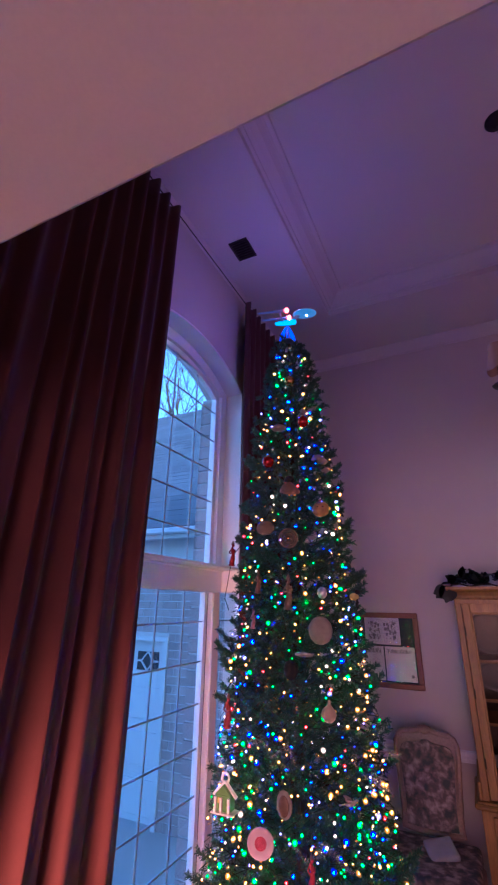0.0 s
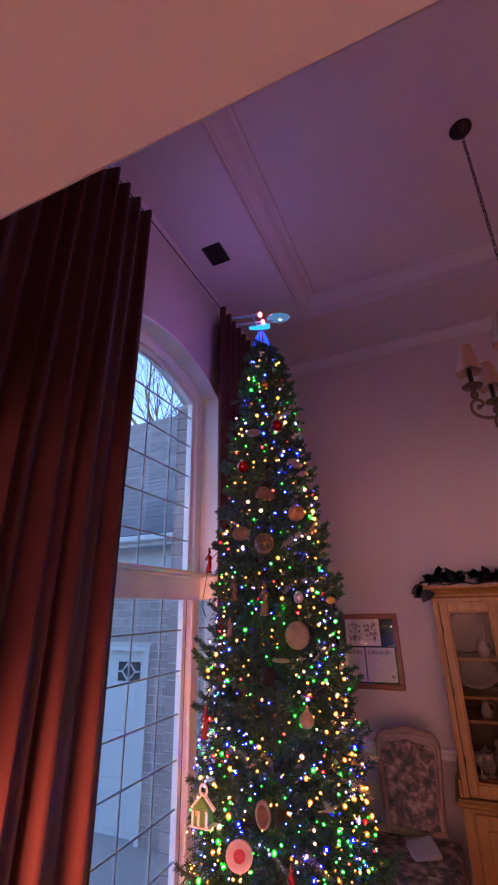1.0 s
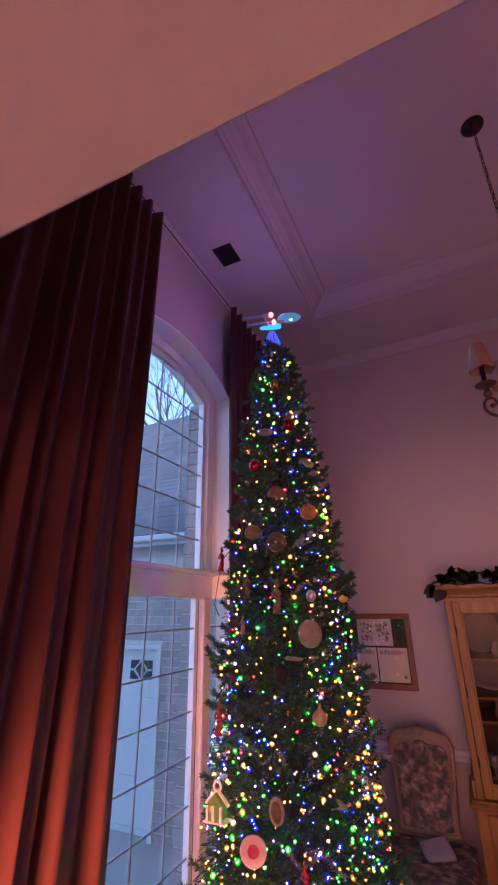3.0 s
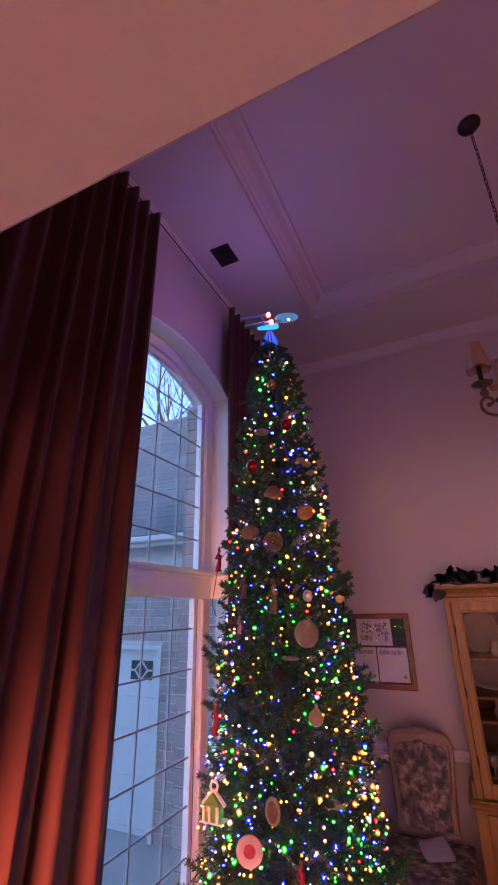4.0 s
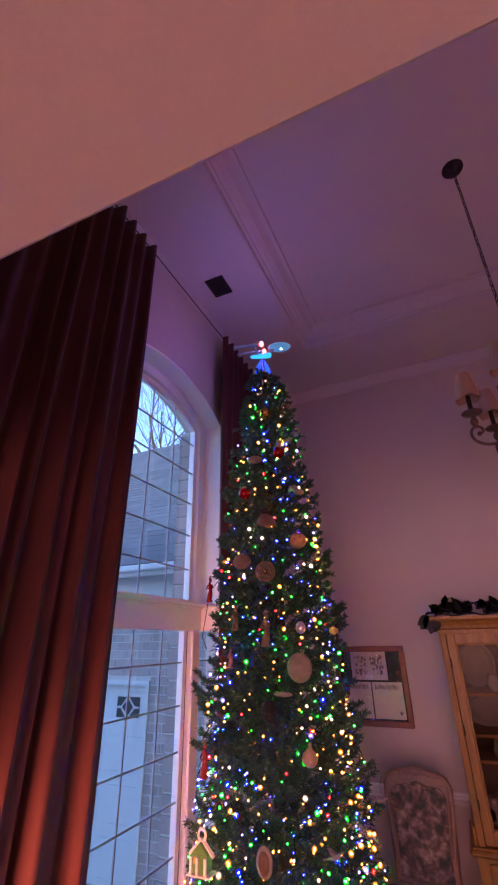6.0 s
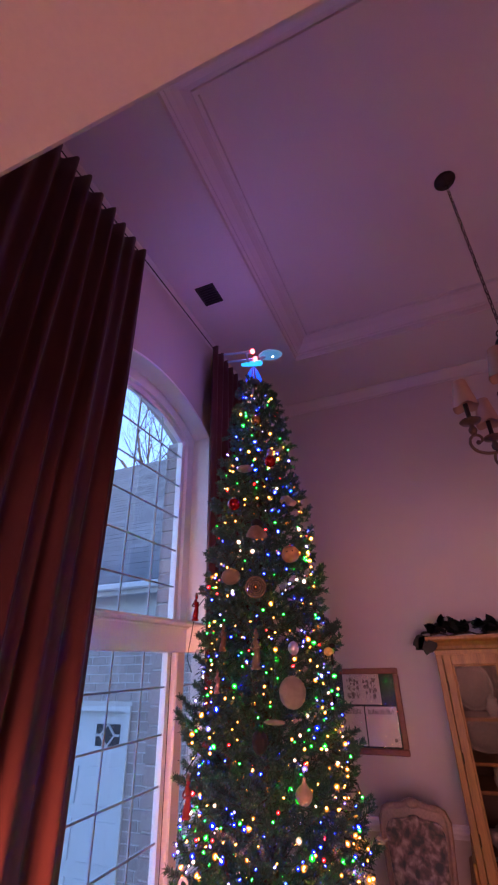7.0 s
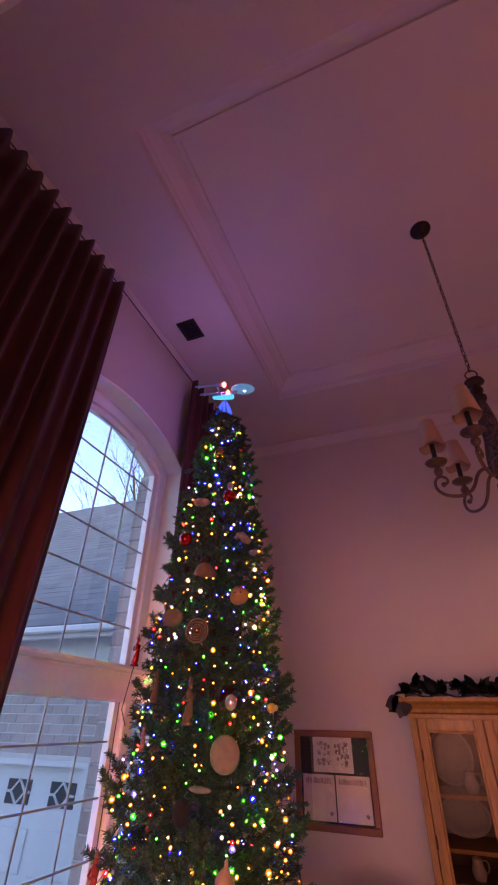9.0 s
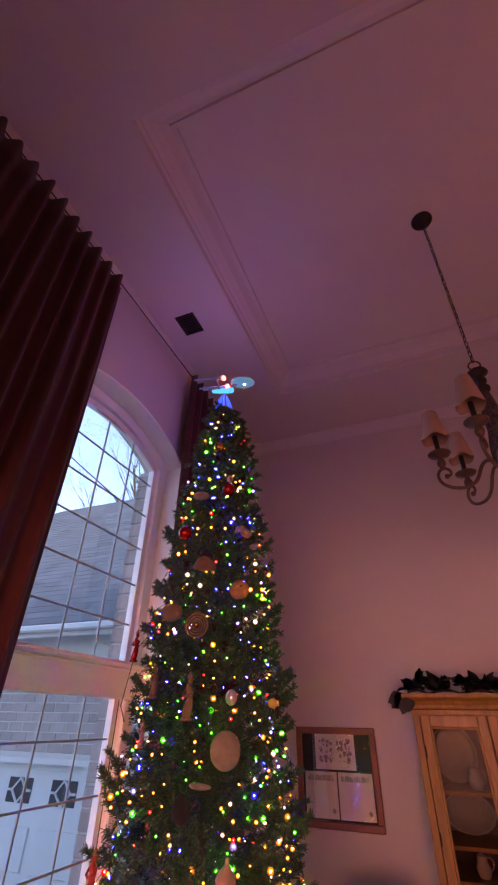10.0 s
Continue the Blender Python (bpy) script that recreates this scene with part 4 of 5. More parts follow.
def chandelier():
    c = thing("chandelier", "bronze scroll-arm chandelier with beige fabric shades on a chain", "chandelier", at=(CHX, CHY, TRAY))
    bm = bmesh.new()
    lathe(bm, [(0, -0.045), (0.02, -0.045), (0.03, -0.03), (0.06, -0.02), (0.068, -0.006), (0.068, 0), (0, 0)], Matrix.Translation((CHX, CHY, TRAY)), 24)
    part("ceiling_rose", bm, IRON, c, smooth=True)
    bm = bmesh.new()
    n = 34
    top, bot = TRAY - 0.045, 3.53
    step = (top - bot) / n
    for i in range(n):
        z = top - (i + 0.5) * step
        turn = (i % 2) * math.pi / 2 + 0.5
        pts = []
        for k in range(10):
            a = 2 * math.pi * k / 10
            w, h = 0.009 * math.cos(a), (step * 0.66) * math.sin(a)
            pts.append((CHX + w * math.cos(turn), CHY + w * math.sin(turn), z + h))
        tube(bm, pts, 0.0022, 5, close=True)
    tube(bm, [(CHX + 0.006 * math.sin(k * 0.8), CHY + 0.006 * math.cos(k * 0.8), top - (top - bot) * k / 60) for k in range(61)], 0.0022, 5)
    part("chain", bm, IRON, c)
    bm = bmesh.new()
    tube(bm, [(CHX + 0.028 * math.cos(a), CHY, 3.505 + 0.028 * math.sin(a)) for a in [k * math.pi / 10 for k in range(20)]], 0.004, 6, close=True)
    part("hanging_ring", bm, IRON, c)
    bm = bmesh.new()
    lathe(bm, [(0, 3.478), (0.02, 3.475), (0.045, 3.46), (0.05, 3.445), (0.025, 3.43), (0.022, 3.415), (0.032, 3.40), (0.03, 3.385), (0.02, 3.37), (0.036, 3.35), (0.034, 3.335), (0.024, 3.32)], Matrix.Translation((CHX, CHY, 0)), 18)
    part("upper_column", bm, IRON, c, smooth=True)
    bm = bmesh.new()
    lathe(bm, [(0.024, 3.32), (0.034, 3.26), (0.042, 3.20), (0.042, 3.10), (0.055, 3.02), (0.06, 2.95), (0.045, 2.90), (0.03, 2.88)], Matrix.Translation((CHX, CHY, 0)), 18)
    part("column", bm, CRYSTAL, c, "mottled glass-beaded column", smooth=True)
    bm = bmesh.new()
    lathe(bm, [(0.03, 2.88), (0.05, 2.86), (0.045, 2.82), (0.02, 2.79), (0.025, 2.77), (0.012, 2.74), (0, 2.73)], Matrix.Translation((CHX, CHY, 0)), 18)
    part("finial", bm, IRON, c, smooth=True)
    for k in range(6):
        a = radians(184 + 60 * k)

        def P(r, z):
            return Vector((CHX + r * math.cos(a), CHY + r * math.sin(a), z))
        bm = bmesh.new()
        pts = [P(0.04, 2.93), P(0.07, 2.955), P(0.105, 2.94), P(0.125, 2.90), P(0.14, 2.86), P(0.17, 2.832), P(0.21, 2.822), P(0.263, 2.832), P(0.293, 2.856), P(0.306, 2.89), P(0.298, 2.922), P(0.275, 2.938), P(0.251, 2.93), P(0.241, 2.908), P(0.251, 2.892), P(0.265, 2.892)]
        sm = []
        for p0, p1 in zip(pts, pts[1:]):
            sm += [p0, p0.lerp(p1, 0.5)]
        sm.append(pts[-1])
        for _ in range(2):
            sm = [sm[0]] + [(sm[i - 1] + sm[i] * 2 + sm[i + 1]) / 4 for i in range(1, len(sm) - 1)] + [sm[-1]]
        tube(bm, sm, [0.0085 - 0.002 * i / len(sm) for i in range(len(sm))], 8)
        bmesh.ops.create_uvsphere(bm, u_segments=10, v_segments=8, radius=0.012, matrix=Matrix.Translation(pts[-1]))
        arm = part("arm", bm, BEIGEIRON, c, smooth=True)
        bm = bmesh.new()
        lathe(bm, [(0.0, 2.935), (0.012, 2.94), (0.02, 2.955), (0.02, 2.968), (0.010, 2.985), (0.012, 2.995), (0.045, 3.005), (0.052, 3.014), (0.046, 3.018), (0.012, 3.02)], Matrix.Translation(P(0.275, 0)), 18)
        part("drip_cup", bm, BEIGEIRON, c, smooth=True)
        bm = bmesh.new()
        lathe(bm, [(0, 3.018), (0.0115, 3.018), (0.0115, 3.115), (0, 3.115)], Matrix.Translation(P(0.275, 0)), 12)
        part("candle_sleeve", bm, IRON, c)
        bm = bmesh.new()
        seg = 28
        prof = [(0.062, 3.10), (0.058, 3.115), (0.046, 3.18), (0.036, 3.235), (0.034, 3.25)]
        m = Matrix.Translation(P(0.275, 0))
        lathe(bm, prof, m, seg)
        lathe(bm, [(r - 0.0025, z) for r, z in prof], m, seg)
        for v in bm.verts:
            d = (m.inverted() @ v.co)
            if d.z < 3.105:
                v.co.z += 0.008 * math.cos(4 * math.atan2(d.y, d.x)) - 0.004
        part("shade", bm, SHADE, c, smooth=True)


chandelier()

# ---- framed certificates on the wall ----
PAPER = mat("off_white_paper", (0.68, 0.62, 0.56), 0.85, var=0.05, scale=15, bump=0.05)
INK = mat("faded_dark_print", (0.26, 0.22, 0.20), 0.8, var=0.5, scale=60, bump=0)
MATB = mat("dark_green_mat", (0.02, 0.028, 0.026), 0.8, var=0.15, bump=0.05)


def picture():
    x0, x1, z0, z1, w = -1.005, -0.38, 1.277, 1.895, 0.045
    pic = thing("framed_picture", "walnut framed documents on dark mat behind glass", "picture", at=((x0 + x1) / 2, FAR_Y, z0))
    ya, yb = FAR_Y - 0.028, FAR_Y - 0.001
    for r in ((x0, ya, z0, x1, yb, z0 + w), (x0, ya, z1 - w, x1, yb, z1), (x0, ya, z0 + w, x0 + w, yb, z1 - w), (x1 - w, ya, z0 + w, x1, yb, z1 - w)):
        part("frame_rail", boxes(r, bevel=0.006), FRAMEW, pic)
    part("mat_board", boxes((x0 + w, FAR_Y - 0.010, z0 + w, x1 - w, FAR_Y - 0.006, z1 - w)), MATB, pic)
    yp = FAR_Y - 0.0125
    sheets = [(-0.855, 1.625, -0.545, 1.855), (-0.945, 1.335, -0.70, 1.610), (-0.690, 1.335, -0.435, 1.610)]
    rng = random.Random(4)
    for i, (a, b, c, d) in enumerate(sheets):
        sh = part("document_sheet", boxes((a, yp, b, c, FAR_Y - 0.0102, d)), PAPER, pic)
        bm = bmesh.new()
        if i == 0:
            for k in (0, 1):
                cx = a + (c - a) * (0.27 + 0.46 * k)
                for _ in range(46):
                    px, pz = cx + rng.uniform(-0.05, 0.05), (b + d) / 2 + rng.uniform(-0.075, 0.075)
                    s = rng.uniform(0.003, 0.010)
                    box(bm, px - s, yp - 0.0012, pz - s * 1.2, px + s, yp - 0.0004 - 0.00001 * _, pz + s * 1.2)
        else:
            for k in range(16):
                px = a + 0.03 + (c - a - 0.06) * k / 15
                s = rng.uniform(0.002, 0.006)
                box(bm, px - s, yp - 0.0012, d - 0.055, px + s, yp - 0.0004, d - 0.03 + rng.uniform(0, 0.012))
            lathe(bm, [(0, 0.0), (0.013, 0.0), (0.014, 0.001)], Matrix.Translation((c - 0.035, yp - 0.0012, b + 0.045)) @ pose(0, 0, 0, 90, 0, 0), 14)
        part("print", bm, INK, sh)
    g = part("pane", boxes((x0 + w, FAR_Y - 0.019, z0 + w, x1 - w, FAR_Y - 0.016, z1 - w)), PICGLASS, pic)
    g.visible_shadow = False


picture()
moulding("trim_chair_rail", [(0, 0), (0.008, 0), (0.012, 0.02), (0.022, 0.035), (0.022, 0.05), (0.028, 0.062), (0.028, 0.075), (0.012, 0.085), (0, 0.085)], pose(RIGHT_X, FAR_Y, 0.80, 0, 0, 180), RIGHT_X - WIN_X, "pale painted chair rail along the wall").data.materials[0] = TRIM

# ---- pine display cabinet ----
CHINA = mat("grey_glazed_china", (0.13, 0.115, 0.095), 0.4, var=0.15, scale=14, bump=0.03)
CHINAW = mat("white_china", (0.34, 0.32, 0.29), 0.2, var=0.08, scale=14, bump=0.02)
# back panel wood, much darker than the pine of the carcass
DARKBACK = mat("dark_cabinet_back", (0.07, 0.035, 0.02), 0.6, var=0.3, stretch=(9, 9, 0.8))
BRASS = mat("dark_brass", (0.08, 0.05, 0.02), 0.4, metal=0.9, var=0.2, bump=0.05)


def cabinet():
    c = thing("display_cabinet", "honey pine display cabinet with two glazed doors", "cabinet", at=(0.35, 4.25, 0))
    xl, xr, yf, yb = -0.040, 0.840, 3.985, 4.50
    zb, zt = 0.745, 1.985
    part("side_panel", boxes((xl, yf, zb, xl + 0.03, yb, zt), bevel=0.003), PINE, c)
    part("side_panel", boxes((xr - 0.03, yf, zb, xr, yb, zt), bevel=0.003), PINE, c)
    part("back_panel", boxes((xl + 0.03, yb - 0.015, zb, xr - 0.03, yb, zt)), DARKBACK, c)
    part("top_panel", boxes((xl + 0.03, yf, zt - 0.03, xr - 0.03, yb - 0.016, zt)), PINE, c)
    for z in (0.84, 1.19, 1.34, 1.59):
        part("shelf", boxes((xl + 0.031, yf + 0.06, z - 0.022, xr - 0.031, yb - 0.016, z), bevel=0.003), PINE, c)
    # crown in stepped profile, front and two returns
    prof = [(0.004, 0), (0.004, 0.022), (0.016, 0.03), (0.020, 0.05), (0.032, 0.075), (0.046, 0.088), (0.050, 0.096), (0.050, 0.115), (0, 0.115)]
    bm = bmesh.new()
    loops = []
    for d, z in prof[:-1] + [(-0.02, 0.115)]:
        loops.append([bm.verts.new(v) for v in ((xl - d, yb, zt + z), (xl - d, yf - d, zt + z), (xr + d, yf - d, zt + z), (xr + d, yb, zt + z))])
    for a, b in zip(loops, loops[1:]):
        for i in range(4):
            j = (i + 1) % 4
            bm.faces.new((a[i], a[j], b[j], b[i]))
    bm.faces.new(loops[-1])
    bm.faces.new(loops[0][::-1])
    part("crown", bm, PINE, c)
    part("base_moulding", boxes((xl - 0.055, yf - 0.065, zb - 0.045, xr + 0.055, yb, zb - 0.012), bevel=0.012), PINE, c)
    part("base_moulding", boxes((xl - 0.035, yf - 0.045, zb - 0.012, xr + 0.035, yb, zb), bevel=0.004), PINE, c)
    part("lower_body", boxes((xl - 0.02, yf - 0.02, 0.07, xr + 0.02, yb, zb - 0.045)), PINE, c)
    part("plinth", boxes((xl - 0.04, yf - 0.04, 0.0, xr + 0.04, yb, 0.07), bevel=0.008), PINE, c)
    half = (xl + xr) / 2
    for x in (xl, xr - 0.042):
        part("face_stile", boxes((x, yf - 0.018, zb, x + 0.042, yf - 0.0005, zt), bevel=0.003), PINE, c)
    for x0, x1 in ((xl - 0.022, xl - 0.0005), (xr + 0.0005, xr + 0.022)):
        part("waist_block", boxes((x0, yf - 0.03, zb, x1, yb, zb + 0.105), bevel=0.006), PINE, c)
    for a, b, hinge in ((xl + 0.045, half - 0.002, xl + 0.047), (half + 0.002, xr - 0.045, xr - 0.047)):
        y0, y1 = yf - 0.024, yf - 0.002
        z0, z1, s = zb + 0.01, zt - 0.005, 0.054
        door = part("glazed_door", boxes((a, y0, z0, a + s, y1, z1), (b - s, y0, z0, b, y1, z1), (a + s, y0, z0, b - s, y1, z0 + 0.075), (a + s, y0, z1 - 0.065, b - s, y1, z1), bevel=0.003), PINE, c)
        bm = bmesh.new()
        for q in ((a + s, z0 + 0.075, a + s + 0.012, z1 - 0.065), (b - s - 0.012, z0 + 0.075, b - s, z1 - 0.065)):
            box(bm, q[0], y0 + 0.004, q[1], q[2], y1 - 0.004, q[3], bevel=0.003)
        for q in ((z0 + 0.075, z0 + 0.087), (z1 - 0.077, z1 - 0.065)):
            box(bm, a + s + 0.012, y0 + 0.004, q[0], b - s - 0.012, y1 - 0.004, q[1], bevel=0.003)
        part("bead", bm, PINE, door)
        pane = part("pane", boxes((a + s + 0.002, yf - 0.014, z0 + 0.077, b - s - 0.002, yf - 0.011, z1 - 0.067)), CABGLASS, door)
        pane.visible_shadow = False
        for z in (z0 + 0.2, (z0 + z1) / 2, z1 - 0.2):
            bm = bmesh.new()
            lathe(bm, [(0, 0), (0.005, 0.004), (0.005, 0.062), (0, 0.066)], Matrix.Translation((hinge, y0 - 0.002, z - 0.03)), 8)
            part("hinge", bm, BRASS, door)
        ld = part("lower_door", boxes((a, yf - 0.042, 0.10, b, yf - 0.022, zb - 0.075), bevel=0.004), PINE, c)
        part("raised_panel", boxes((a + 0.07, yf - 0.050, 0.18, b - 0.07, yf - 0.043, zb - 0.15), bevel=0.006), PINE, ld)
        bm = bmesh.new()
        bmesh.ops.create_uvsphere(bm, u_segments=12, v_segments=8, radius=0.014, matrix=Matrix.Translation((half + (0.03 if a > half else -0.03), yf - 0.062, 0.45)))
        part("knob", bm, BRASS, ld, smooth=True)


cabinet()


def plate(label, p, r, tilt=78, squash=1.0, material=None):
    o = thing("plate", label, "plate", group="china in the cabinet", at=p)
    m = Matrix.Translation(p) @ pose(0, 0, 0, tilt, 0, 0) @ Matrix.Diagonal((1, squash, 1, 1))
    bm = bmesh.new()
    lathe(bm, [(0, -0.010), (r * 0.55, -0.010), (r * 0.72, 0.0), (r, 0.010), (r, 0.014), (r * 0.72, 0.005), (r * 0.55, -0.005), (0, -0.005)], m, 36)
    part("dish", bm, material or CHINA, o, smooth=True)
    bm = bmesh.new()
    lathe(bm, [(r * 0.985, 0.0135), (r * 0.96, 0.0142), (r * 0.93, 0.0125)], m, 36)
    part("rim_band", bm, CHINAW, o)


def jug(label, p, h):
    o = thing("jug", label, "jug", group="china in the cabinet", at=p)
    m = Matrix.Translation(p) @ Matrix.Scale(h, 4)
    bm = bmesh.new()
    lathe(bm, [(0, 0), (0.24, 0), (0.27, 0.03), (0.36, 0.25), (0.37, 0.42), (0.28, 0.62), (0.24, 0.75), (0.28, 0.88), (0.26, 0.9), (0.22, 0.75), (0, 0.7)], m, 22)
    part("body", bm, CHINAW, o, smooth=True)
    bm = bmesh.new()
    tube(bm, [m @ Vector(v) for v in ((0.25, 0, 0.8), (0.42, 0, 0.85), (0.54, 0, 0.7), (0.5, 0, 0.45), (0.36, 0, 0.32))], 0.035 * h, 8)
    part("handle", bm, CHINAW, o, smooth=True)
    bm = bmesh.new()
    lathe(bm, [(0.27, 0.9), (0.2, 0.95), (0.05, 1.0), (0.07, 1.06), (0, 1.1)], m, 18)
    part("lid", bm, CHINAW, o, smooth=True)


plate("large grey glazed plate standing on a shelf", (0.165, 4.40, 1.765), 0.145, 80, 1.15)
plate("large oval grey dish standing on a shelf", (0.185, 4.40, 1.445), 0.155, 80, 0.70)
plate("grey glazed plate standing on a shelf", (0.60, 4.40, 1.735), 0.14, 80)
plate("grey glazed plate standing on a shelf", (0.60, 4.40, 1.445), 0.11, 80)
jug("white china lidded jug on a shelf", (0.205, 4.15, 1.19), 0.11)
jug("small white china jug on a shelf", (0.262, 4.15, 1.59), 0.12)
jug("white china jug on the bottom shelf", (0.15, 4.2, 0.84), 0.15)
jug("white china jug on the bottom shelf", (0.27, 4.25, 0.84), 0.20)


def goblet(label, p, h):
    o = thing("goblet", label, "glass", group="glassware in the cabinet", at=p)
    bm = bmesh.new()
    lathe(bm, [(0, 0), (0.28, 0), (0.26, 0.02), (0.05, 0.06), (0.04, 0.4), (0.2, 0.52), (0.28, 0.75), (0.26, 1.0), (0.24, 1.0), (0.26, 0.75), (0, 0.5)], Matrix.Translation(p) @ Matrix.Scale(h, 4), 18)
    part("cup", bm, SILVER, o, smooth=True)


for k in range(4):
    goblet("silvery stemmed goblet on a shelf", (0.10 + 0.055 * k + (0.3 if k > 1 else 0), 4.10 + 0.03 * (k % 2), 0.84), 0.14)

# ---- leaf garland on the cabinet ----
LEAFM = mat("dark_waxy_leaf", (0.009, 0.013, 0.011), 0.45, var=0.4, scale=20, bump=0.1, island=0.4)


def leaf_mesh():
    bm = bmesh.new()
    n = 8
    prev = None
    for i in range(n + 1):
        u = i / n
        w = 0.40 * math.sin(math.pi * u ** 0.8) + 0.002
        z = 0.16 * math.sin(u * 2.4)
        row = [bm.verts.new((u, -w, z + 0.05)), bm.verts.new((u, 0, z)), bm.verts.new((u, w, z + 0.05))]
        if prev:
            bm.faces.new((prev[0], prev[1], row[1], row[0]))
            bm.faces.new((prev[1], prev[2], row[2], row[1]))
        prev = row
    bmesh.ops.solidify(bm, geom=bm.faces[:], thickness=0.012)
    me = bpy.data.meshes.new("leaf")
    bm.to_mesh(me)
    bm.free()
    me.materials.append(LEAFM)
    for f in me.polygons:
        f.use_smooth = True
    return me


def garland():
    g = thing("leaf_garland", "dark green leaf garland lying on top of the cabinet", "garland", at=(0.3, 4.05, 2.10))
    rng = random.Random(7)
    bm = bmesh.new()
    tube(bm, [(-0.05 + 0.8 * k / 12, 4.03 + 0.02 * math.sin(k * 1.3), 2.115 + 0.012 * math.sin(k * 2.1)) for k in range(13)], 0.006, 6)
    part("stem", bm, BARK, g)
    me = leaf_mesh()
    spots = []
    for k in range(190):
        x = rng.uniform(-0.06, 0.75)
        if 0.20 < x < 0.27 and rng.random() < 0.8:
            continue
        spots.append((x, rng.uniform(3.97, 4.10), 2.112 + rng.uniform(0, 0.06), rng.uniform(-60, 40), rng.uniform(-70, 20), rng.uniform(0, 360), rng.uniform(0.05, 0.095)))
    spots += [(-0.06, 3.95, 2.085, 70, 35, 175, 0.13), (-0.07, 3.94, 2.09, 95, 20, 185, 0.12), (-0.06, 3.93, 2.09, 80, 70, 170, 0.12), (-0.04, 3.935, 2.09, 100, 80, 200, 0.10), (-0.06, 3.94, 2.10, 60, 50, 190, 0.11)]
    for x, y, z, rx, ry, rz, s in spots:
        lf = part("leaf", me, None, g)
        lf.matrix_parent_inverse = Matrix()
        lf.matrix_local = g.matrix_world.inverted() @ pose(x, y, z, rx, ry, rz) @ Matrix.Scale(s, 4)


garland()

# ---- tapestry chair ----
def tapestry_material():
    m = mat("floral_tapestry", (0.16, 0.085, 0.06), 0.95, var=0.35, scale=30, fine=300, bump=0.4)
    nt = m.node_tree
    n, l = nt.nodes, nt.links
    vo = n.new("ShaderNodeTexNoise")
    vo.inputs["Scale"].default_value = 19
    vo.inputs["Detail"].default_value = 3
    vo.inputs["Distortion"].default_value = 0.3
    tc = n.new("ShaderNodeTexCoord")
    l.new(tc.outputs["Object"], vo.inputs[0])
    cr = n.new("ShaderNodeValToRGB")
    e = cr.color_ramp.elements
    e[0].position, e[0].color = 0.36, (0.045, 0.05, 0.04, 1)
    e[1].position, e[1].color = 0.68, (0.34, 0.25, 0.20, 1)
    x = e.new(0.5)
    x.color = (0.13, 0.085, 0.065, 1)
    l.new(vo.outputs[0], cr.inputs[0])
    l.new(cr.outputs[0], n["Principled BSDF"].inputs["Base Color"])
    return m


TAPESTRY = tapestry_material()
CHAIRW = mat("worn_brown_wood", (0.21, 0.135, 0.09), 0.5, var=0.3, scale=10, fine=80, bump=0.15)


def chair():
    c = thing("armchair", "high-backed carved wooden chair with floral tapestry upholstery", "chair", at=(-0.37, 3.8, 0))
    cx, w = -0.372, 0.200
    tilt = Matrix.Translation((cx, 3.95, 0.53)) @ pose(0, 0, 0, -8, 0, 0)
    half = [(w - 0.012, 0.0), (w - 0.016, 0.12), (w - 0.006, 0.27), (w + 0.008, 0.42), (w + 0.010, 0.49), (w - 0.010, 0.535), (w - 0.045, 0.553), (0.09, 0.558), (0.05, 0.566), (0.03, 0.580)]
    out = [(-0.09, -0.008), (0.09, -0.008)] + half + [(0.0, 0.586)] + [(-x, z) for x, z in half[::-1]]
    bm = bmesh.new()
    prism(bm, [(x * 0.86, 0.022 + z * 0.845) for x, z in out], tilt @ pose(0, 0.0, 0, 90, 0, 0) @ Matrix.Translation((0, 0, -0.045)), 0.09)
    bmesh.ops.bevel(bm, geom=[e for e in bm.edges if abs(e.calc_face_angle(0)) > 1.2], offset=0.02, segments=3, affect="EDGES")
    part("backrest", bm, TAPESTRY, c, "floral tapestry back cushion")
    bm = bmesh.new()
    tube(bm, [tilt @ Vector((x, 0.0, z)) for x, z in out], 0.021, 8, close=True)
    part("back_frame", bm, CHAIRW, c, smooth=True)
    bm = bmesh.new()
    prism(bm, [(x * 0.97, z * 0.985 + 0.004) for x, z in out], tilt @ pose(0, 0, 0, 90, 0, 0) @ Matrix.Translation((0, 0, -0.014)), 0.026)
    part("back_panel", bm, CHAIRW, c, "carved wooden top rail and back")
    bm = bmesh.new()
    bmesh.ops.create_uvsphere(bm, u_segments=14, v_segments=10, radius=1, matrix=tilt @ Matrix.Translation((0, -0.012, 0.572)) @ Matrix.Diagonal((0.042, 0.02, 0.026, 1)))
    part("crest", bm, CHAIRW, c, "carved wooden crest", smooth=True)
    bm = bmesh.new()
    box(bm, cx - 0.28, 3.42, 0.38, cx + 0.28, 3.98, 0.49, bevel=0.035, seg=3)
    part("seat", bm, TAPESTRY, c, "floral tapestry seat", smooth=True)
    part("seat_frame", boxes((cx - 0.29, 3.41, 0.30, cx + 0.29, 3.99, 0.378), bevel=0.012), CHAIRW, c)
    for sx in (-1, 1):
        for y, k in ((3.45, 1), (3.95, -1)):
            bm = bmesh.new()
            tube(bm, [(cx + sx * 0.26, y, 0.30), (cx + sx * 0.275, y - 0.015 * k, 0.2), (cx + sx * 0.25, y, 0.08), (cx + sx * 0.27, y - 0.02 * k, 0.0)], [0.032, 0.026, 0.018, 0.022], 10)
            part("leg", bm, CHAIRW, c, smooth=True)


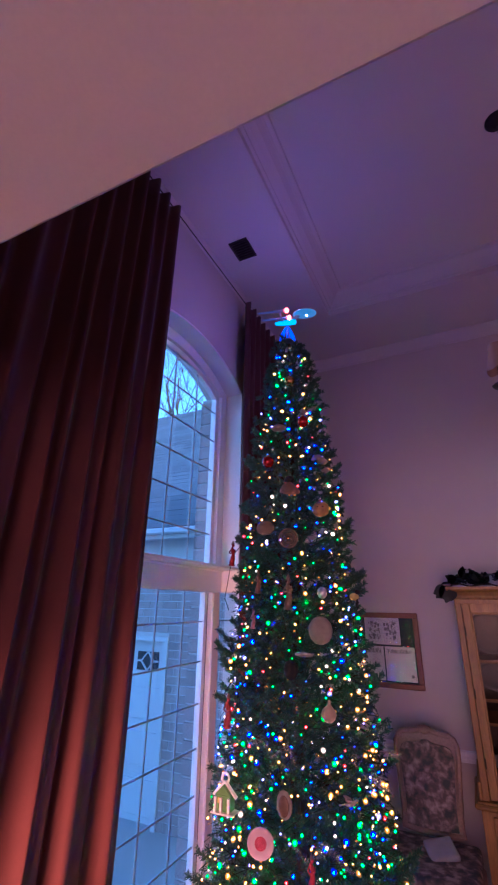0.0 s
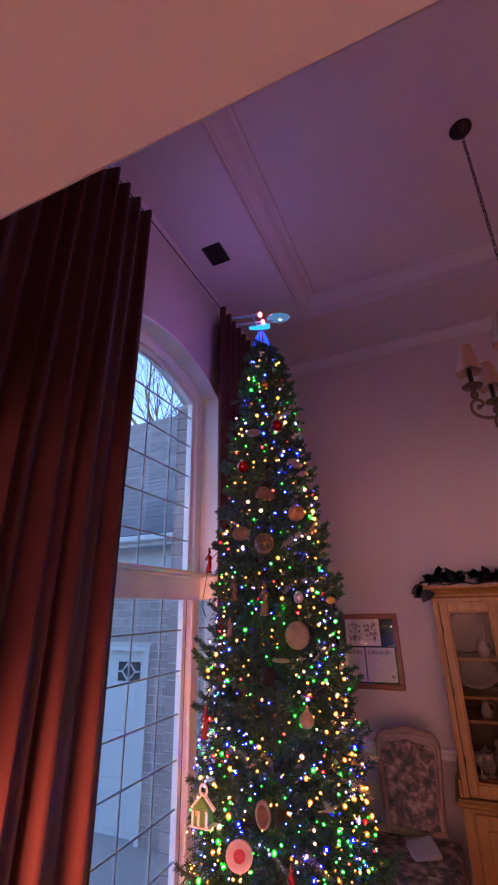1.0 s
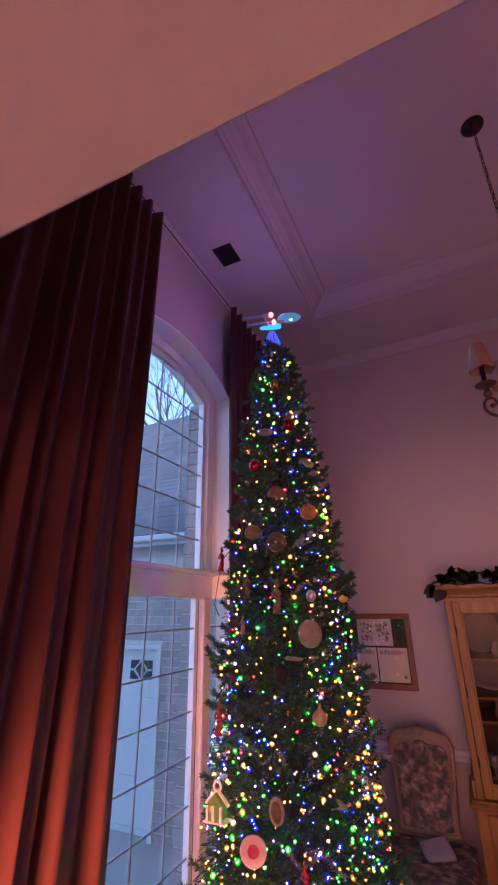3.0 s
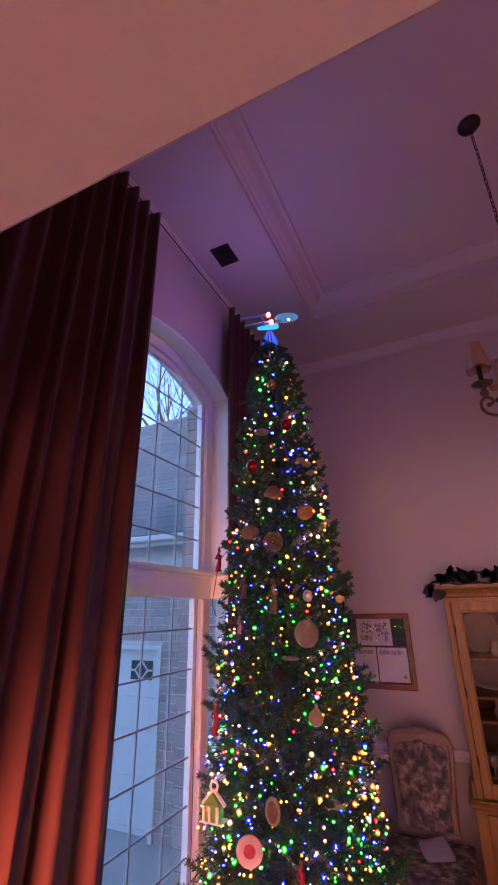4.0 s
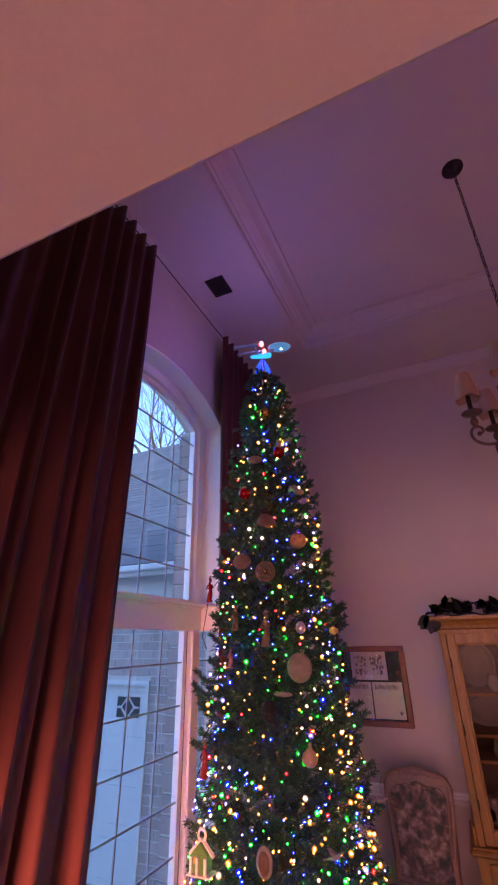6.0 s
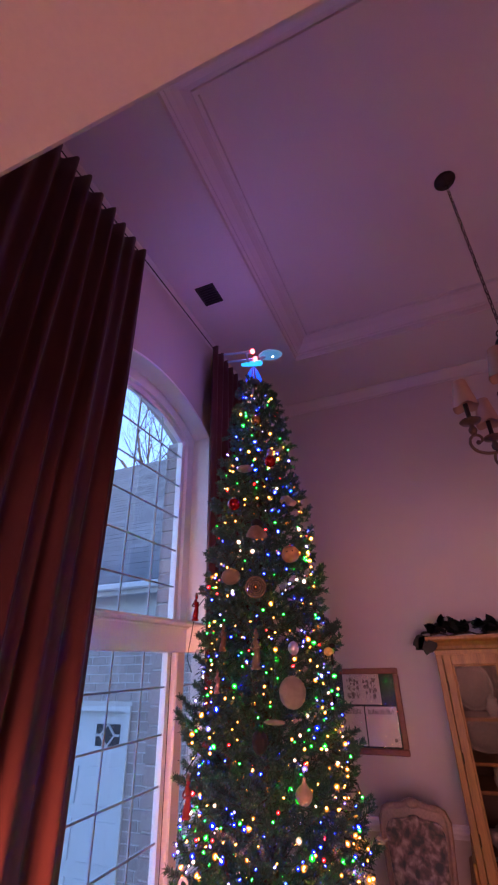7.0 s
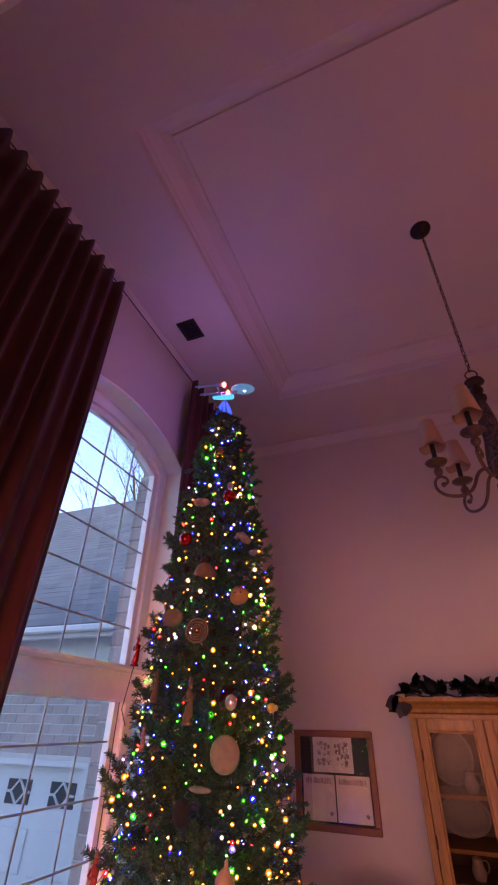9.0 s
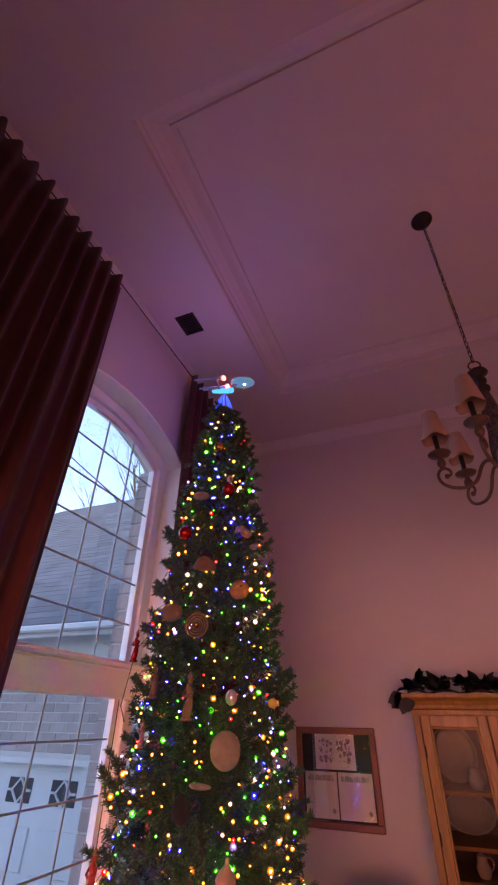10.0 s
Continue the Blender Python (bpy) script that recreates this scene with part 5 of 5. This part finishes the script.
chair()
pil = thing("cushion", "small pale cushion lying on the chair seat", "cushion", at=(-0.30, 3.80, 0.49))
bm = bmesh.new()
box(bm, -0.09, -0.075, -0.022, 0.09, 0.075, 0.022, bevel=0.021, seg=3)
bmesh.ops.transform(bm, matrix=pose(-0.315, 3.74, 0.515, 22, -8, 25), verts=bm.verts)
part("cover", bm, mat("pale_linen", (0.26, 0.23, 0.23), 0.9, var=0.1, scale=20, fine=300, bump=0.3), pil, smooth=True)

# ---- bare trees beyond the roof ----
TWIG = mat("winter_bark", (0.09, 0.075, 0.065), 0.9, var=0.25, bump=0.3)


def bare_tree(p, h, seed):
    t = thing("bare_tree", "leafless winter tree behind the garage roof", "tree", group="bare trees", at=p)
    rng = random.Random(seed)
    trunk, crown = bmesh.new(), bmesh.new()

    def grow(bm, a, d, ln, r, depth):
        pts, rr = [a], [r]
        q = a.copy()
        for i in range(3):
            d = (d + Vector((rng.uniform(-0.2, 0.2), rng.uniform(-0.2, 0.2), rng.uniform(-0.04, 0.16)))).normalized()
            q = q + d * ln / 3
            pts.append(q)
            rr.append(r * (1 - 0.14 * (i + 1)))
        tube(bm, pts, rr, 5 if depth < 2 else 3)
        if depth >= 6:
            return
        for k in range(rng.choice((2, 3, 3, 4))):
            u = rng.choice((1, 2, 3))
            side = Vector((rng.uniform(-1, 1), rng.uniform(-1, 1), rng.uniform(-0.1, 0.7))).normalized()
            grow(crown, pts[u], (d * 0.7 + side * 0.75).normalized(), ln * rng.uniform(0.6, 0.8), rr[u] * 0.6, depth + 1)
    grow(trunk, Vector(p), Vector((0, 0, 1)), h * 0.36, h * 0.009, 0)
    part("trunk", trunk, TWIG, t)
    part("limbs", crown, TWIG, t)


for p, h, s in (((-11.5, 13.5, GROUND), 22, 1), ((-14.5, 16, GROUND), 25, 2), ((-9.5, 15.5, GROUND), 22, 3), ((-17.5, 15, GROUND), 24, 5), ((-14.0, 20, GROUND), 28, 6), ((-10.5, 18.5, GROUND), 26, 9)):
    bare_tree(p, h, s)

# ---- shingles and bricks, last ----
def shingles():
    rng = np.random.default_rng(5)
    verts, faces = [], []
    d = np.array((0, 4.25, 4.08)) / math.hypot(4.25, 4.08)
    nrm = np.array((0, -d[2], d[1]))
    o = np.array((0, 5.04, 2.95))
    rows = int(5.85 / 0.15)
    for r in range(rows):
        x = -9.5 + (r % 2) * 0.16 + rng.random() * 0.05
        while x < -1.9:
            w = rng.choice((0.24, 0.30, 0.36))
            lift = 0.005 + rng.random() * 0.005
            a, b = o + d * (r * 0.15), o + d * (r * 0.15 + 0.16)
            q = [a + nrm * lift, a + nrm * lift, b + nrm * 0.004, b + nrm * 0.004, a, a]
            xs = (x, x + w - 0.006, x + w - 0.006, x, x, x + w - 0.006)
            k = len(verts)
            verts += [(xx, v[1], v[2]) for xx, v in zip(xs, q)]
            faces += [(k, k + 1, k + 2, k + 3), (k + 4, k + 5, k + 1, k)]
            x += w
    me = bpy.data.meshes.new("shingles")
    me.from_pydata(verts, [], faces)
    ob = part("shingles", me, SHINGLE, wing)
    ob["kind"] = "stuff"


shingles()


def brick_data(w, d, h):
    bm = bmesh.new()
    box(bm, -w / 2, -d / 2, -h / 2, w / 2, d / 2, h / 2, bevel=0.004)
    me = bpy.data.meshes.new("brick")
    bm.to_mesh(me)
    bm.free()
    me.materials.append(BRICK)
    return me


BW, BH = 0.235, 0.105
FULL = brick_data(BW - 0.012, 0.06, BH - 0.013)


def bricks():
    rng = random.Random(2)
    rest = bmesh.new()
    x_gap0, x_gap1, z_gap = door_gap
    rows = int((2.45 - GROUND) / BH)
    made = 0
    for r in range(rows):
        z = GROUND + (r + 0.5) * BH
        n = int((9 - 1.8) / BW)
        for k in range(n):
            x = -1.80 - BW * (k + 0.5 + 0.5 * (r % 2))
            if x - BW / 2 < -9:
                continue
            if z - BH / 2 < z_gap and x_gap0 < x + BW / 2 and x - BW / 2 < x_gap1:
                a, b = (x_gap1 + 0.006, x + BW / 2 - 0.006) if x > x_gap1 - BW / 2 else (x - BW / 2 + 0.006, x_gap0 - 0.006)
                if 0.02 < b - a < BW:
                    box(rest, a, 5.505, z - BH / 2 + 0.006, b, 5.56, z + BH / 2 - 0.006)
                continue
            y = 5.535 + rng.uniform(-0.004, 0.004)
            if -5.6 < x < -2.7 and z > 0.2 and made < 295:
                b = part("brick", FULL, None, wing)
                b.matrix_parent_inverse = Matrix()
                b.matrix_local = wing.matrix_world.inverted() @ pose(x, y, z, 0, 0, rng.uniform(-0.3, 0.3))
                made += 1
            else:
                box(rest, x - BW / 2 + 0.006, y - 0.03, z - BH / 2 + 0.006, x + BW / 2 - 0.006, y + 0.03, z + BH / 2 - 0.006)
    ob = part("brickwork", rest, BRICK, wing)
    ob["kind"] = "stuff"


bricks()

# brick return outside the glass
structure("brick_return", boxes((-1.818, ARCH_Y + ARCH_HALF - 0.088, 0.26, -1.724, ARCH_Y + ARCH_HALF - 0.001, 3.64)), MORTAR, "mortar core of the brick return outside the glass", "brickwork")
RETURN = brick_data(0.105, 0.10, BH - 0.013)
wall_w = bpy.data.objects["wall_west"]
for k in range(34):
    z = 0.30 + 0.105 * k
    if z > 3.62:
        break
    b = part("brick", RETURN, None, wall_w)
    b.matrix_local = pose(-1.772, ARCH_Y + ARCH_HALF - 0.05, z, 0, 0, 0)
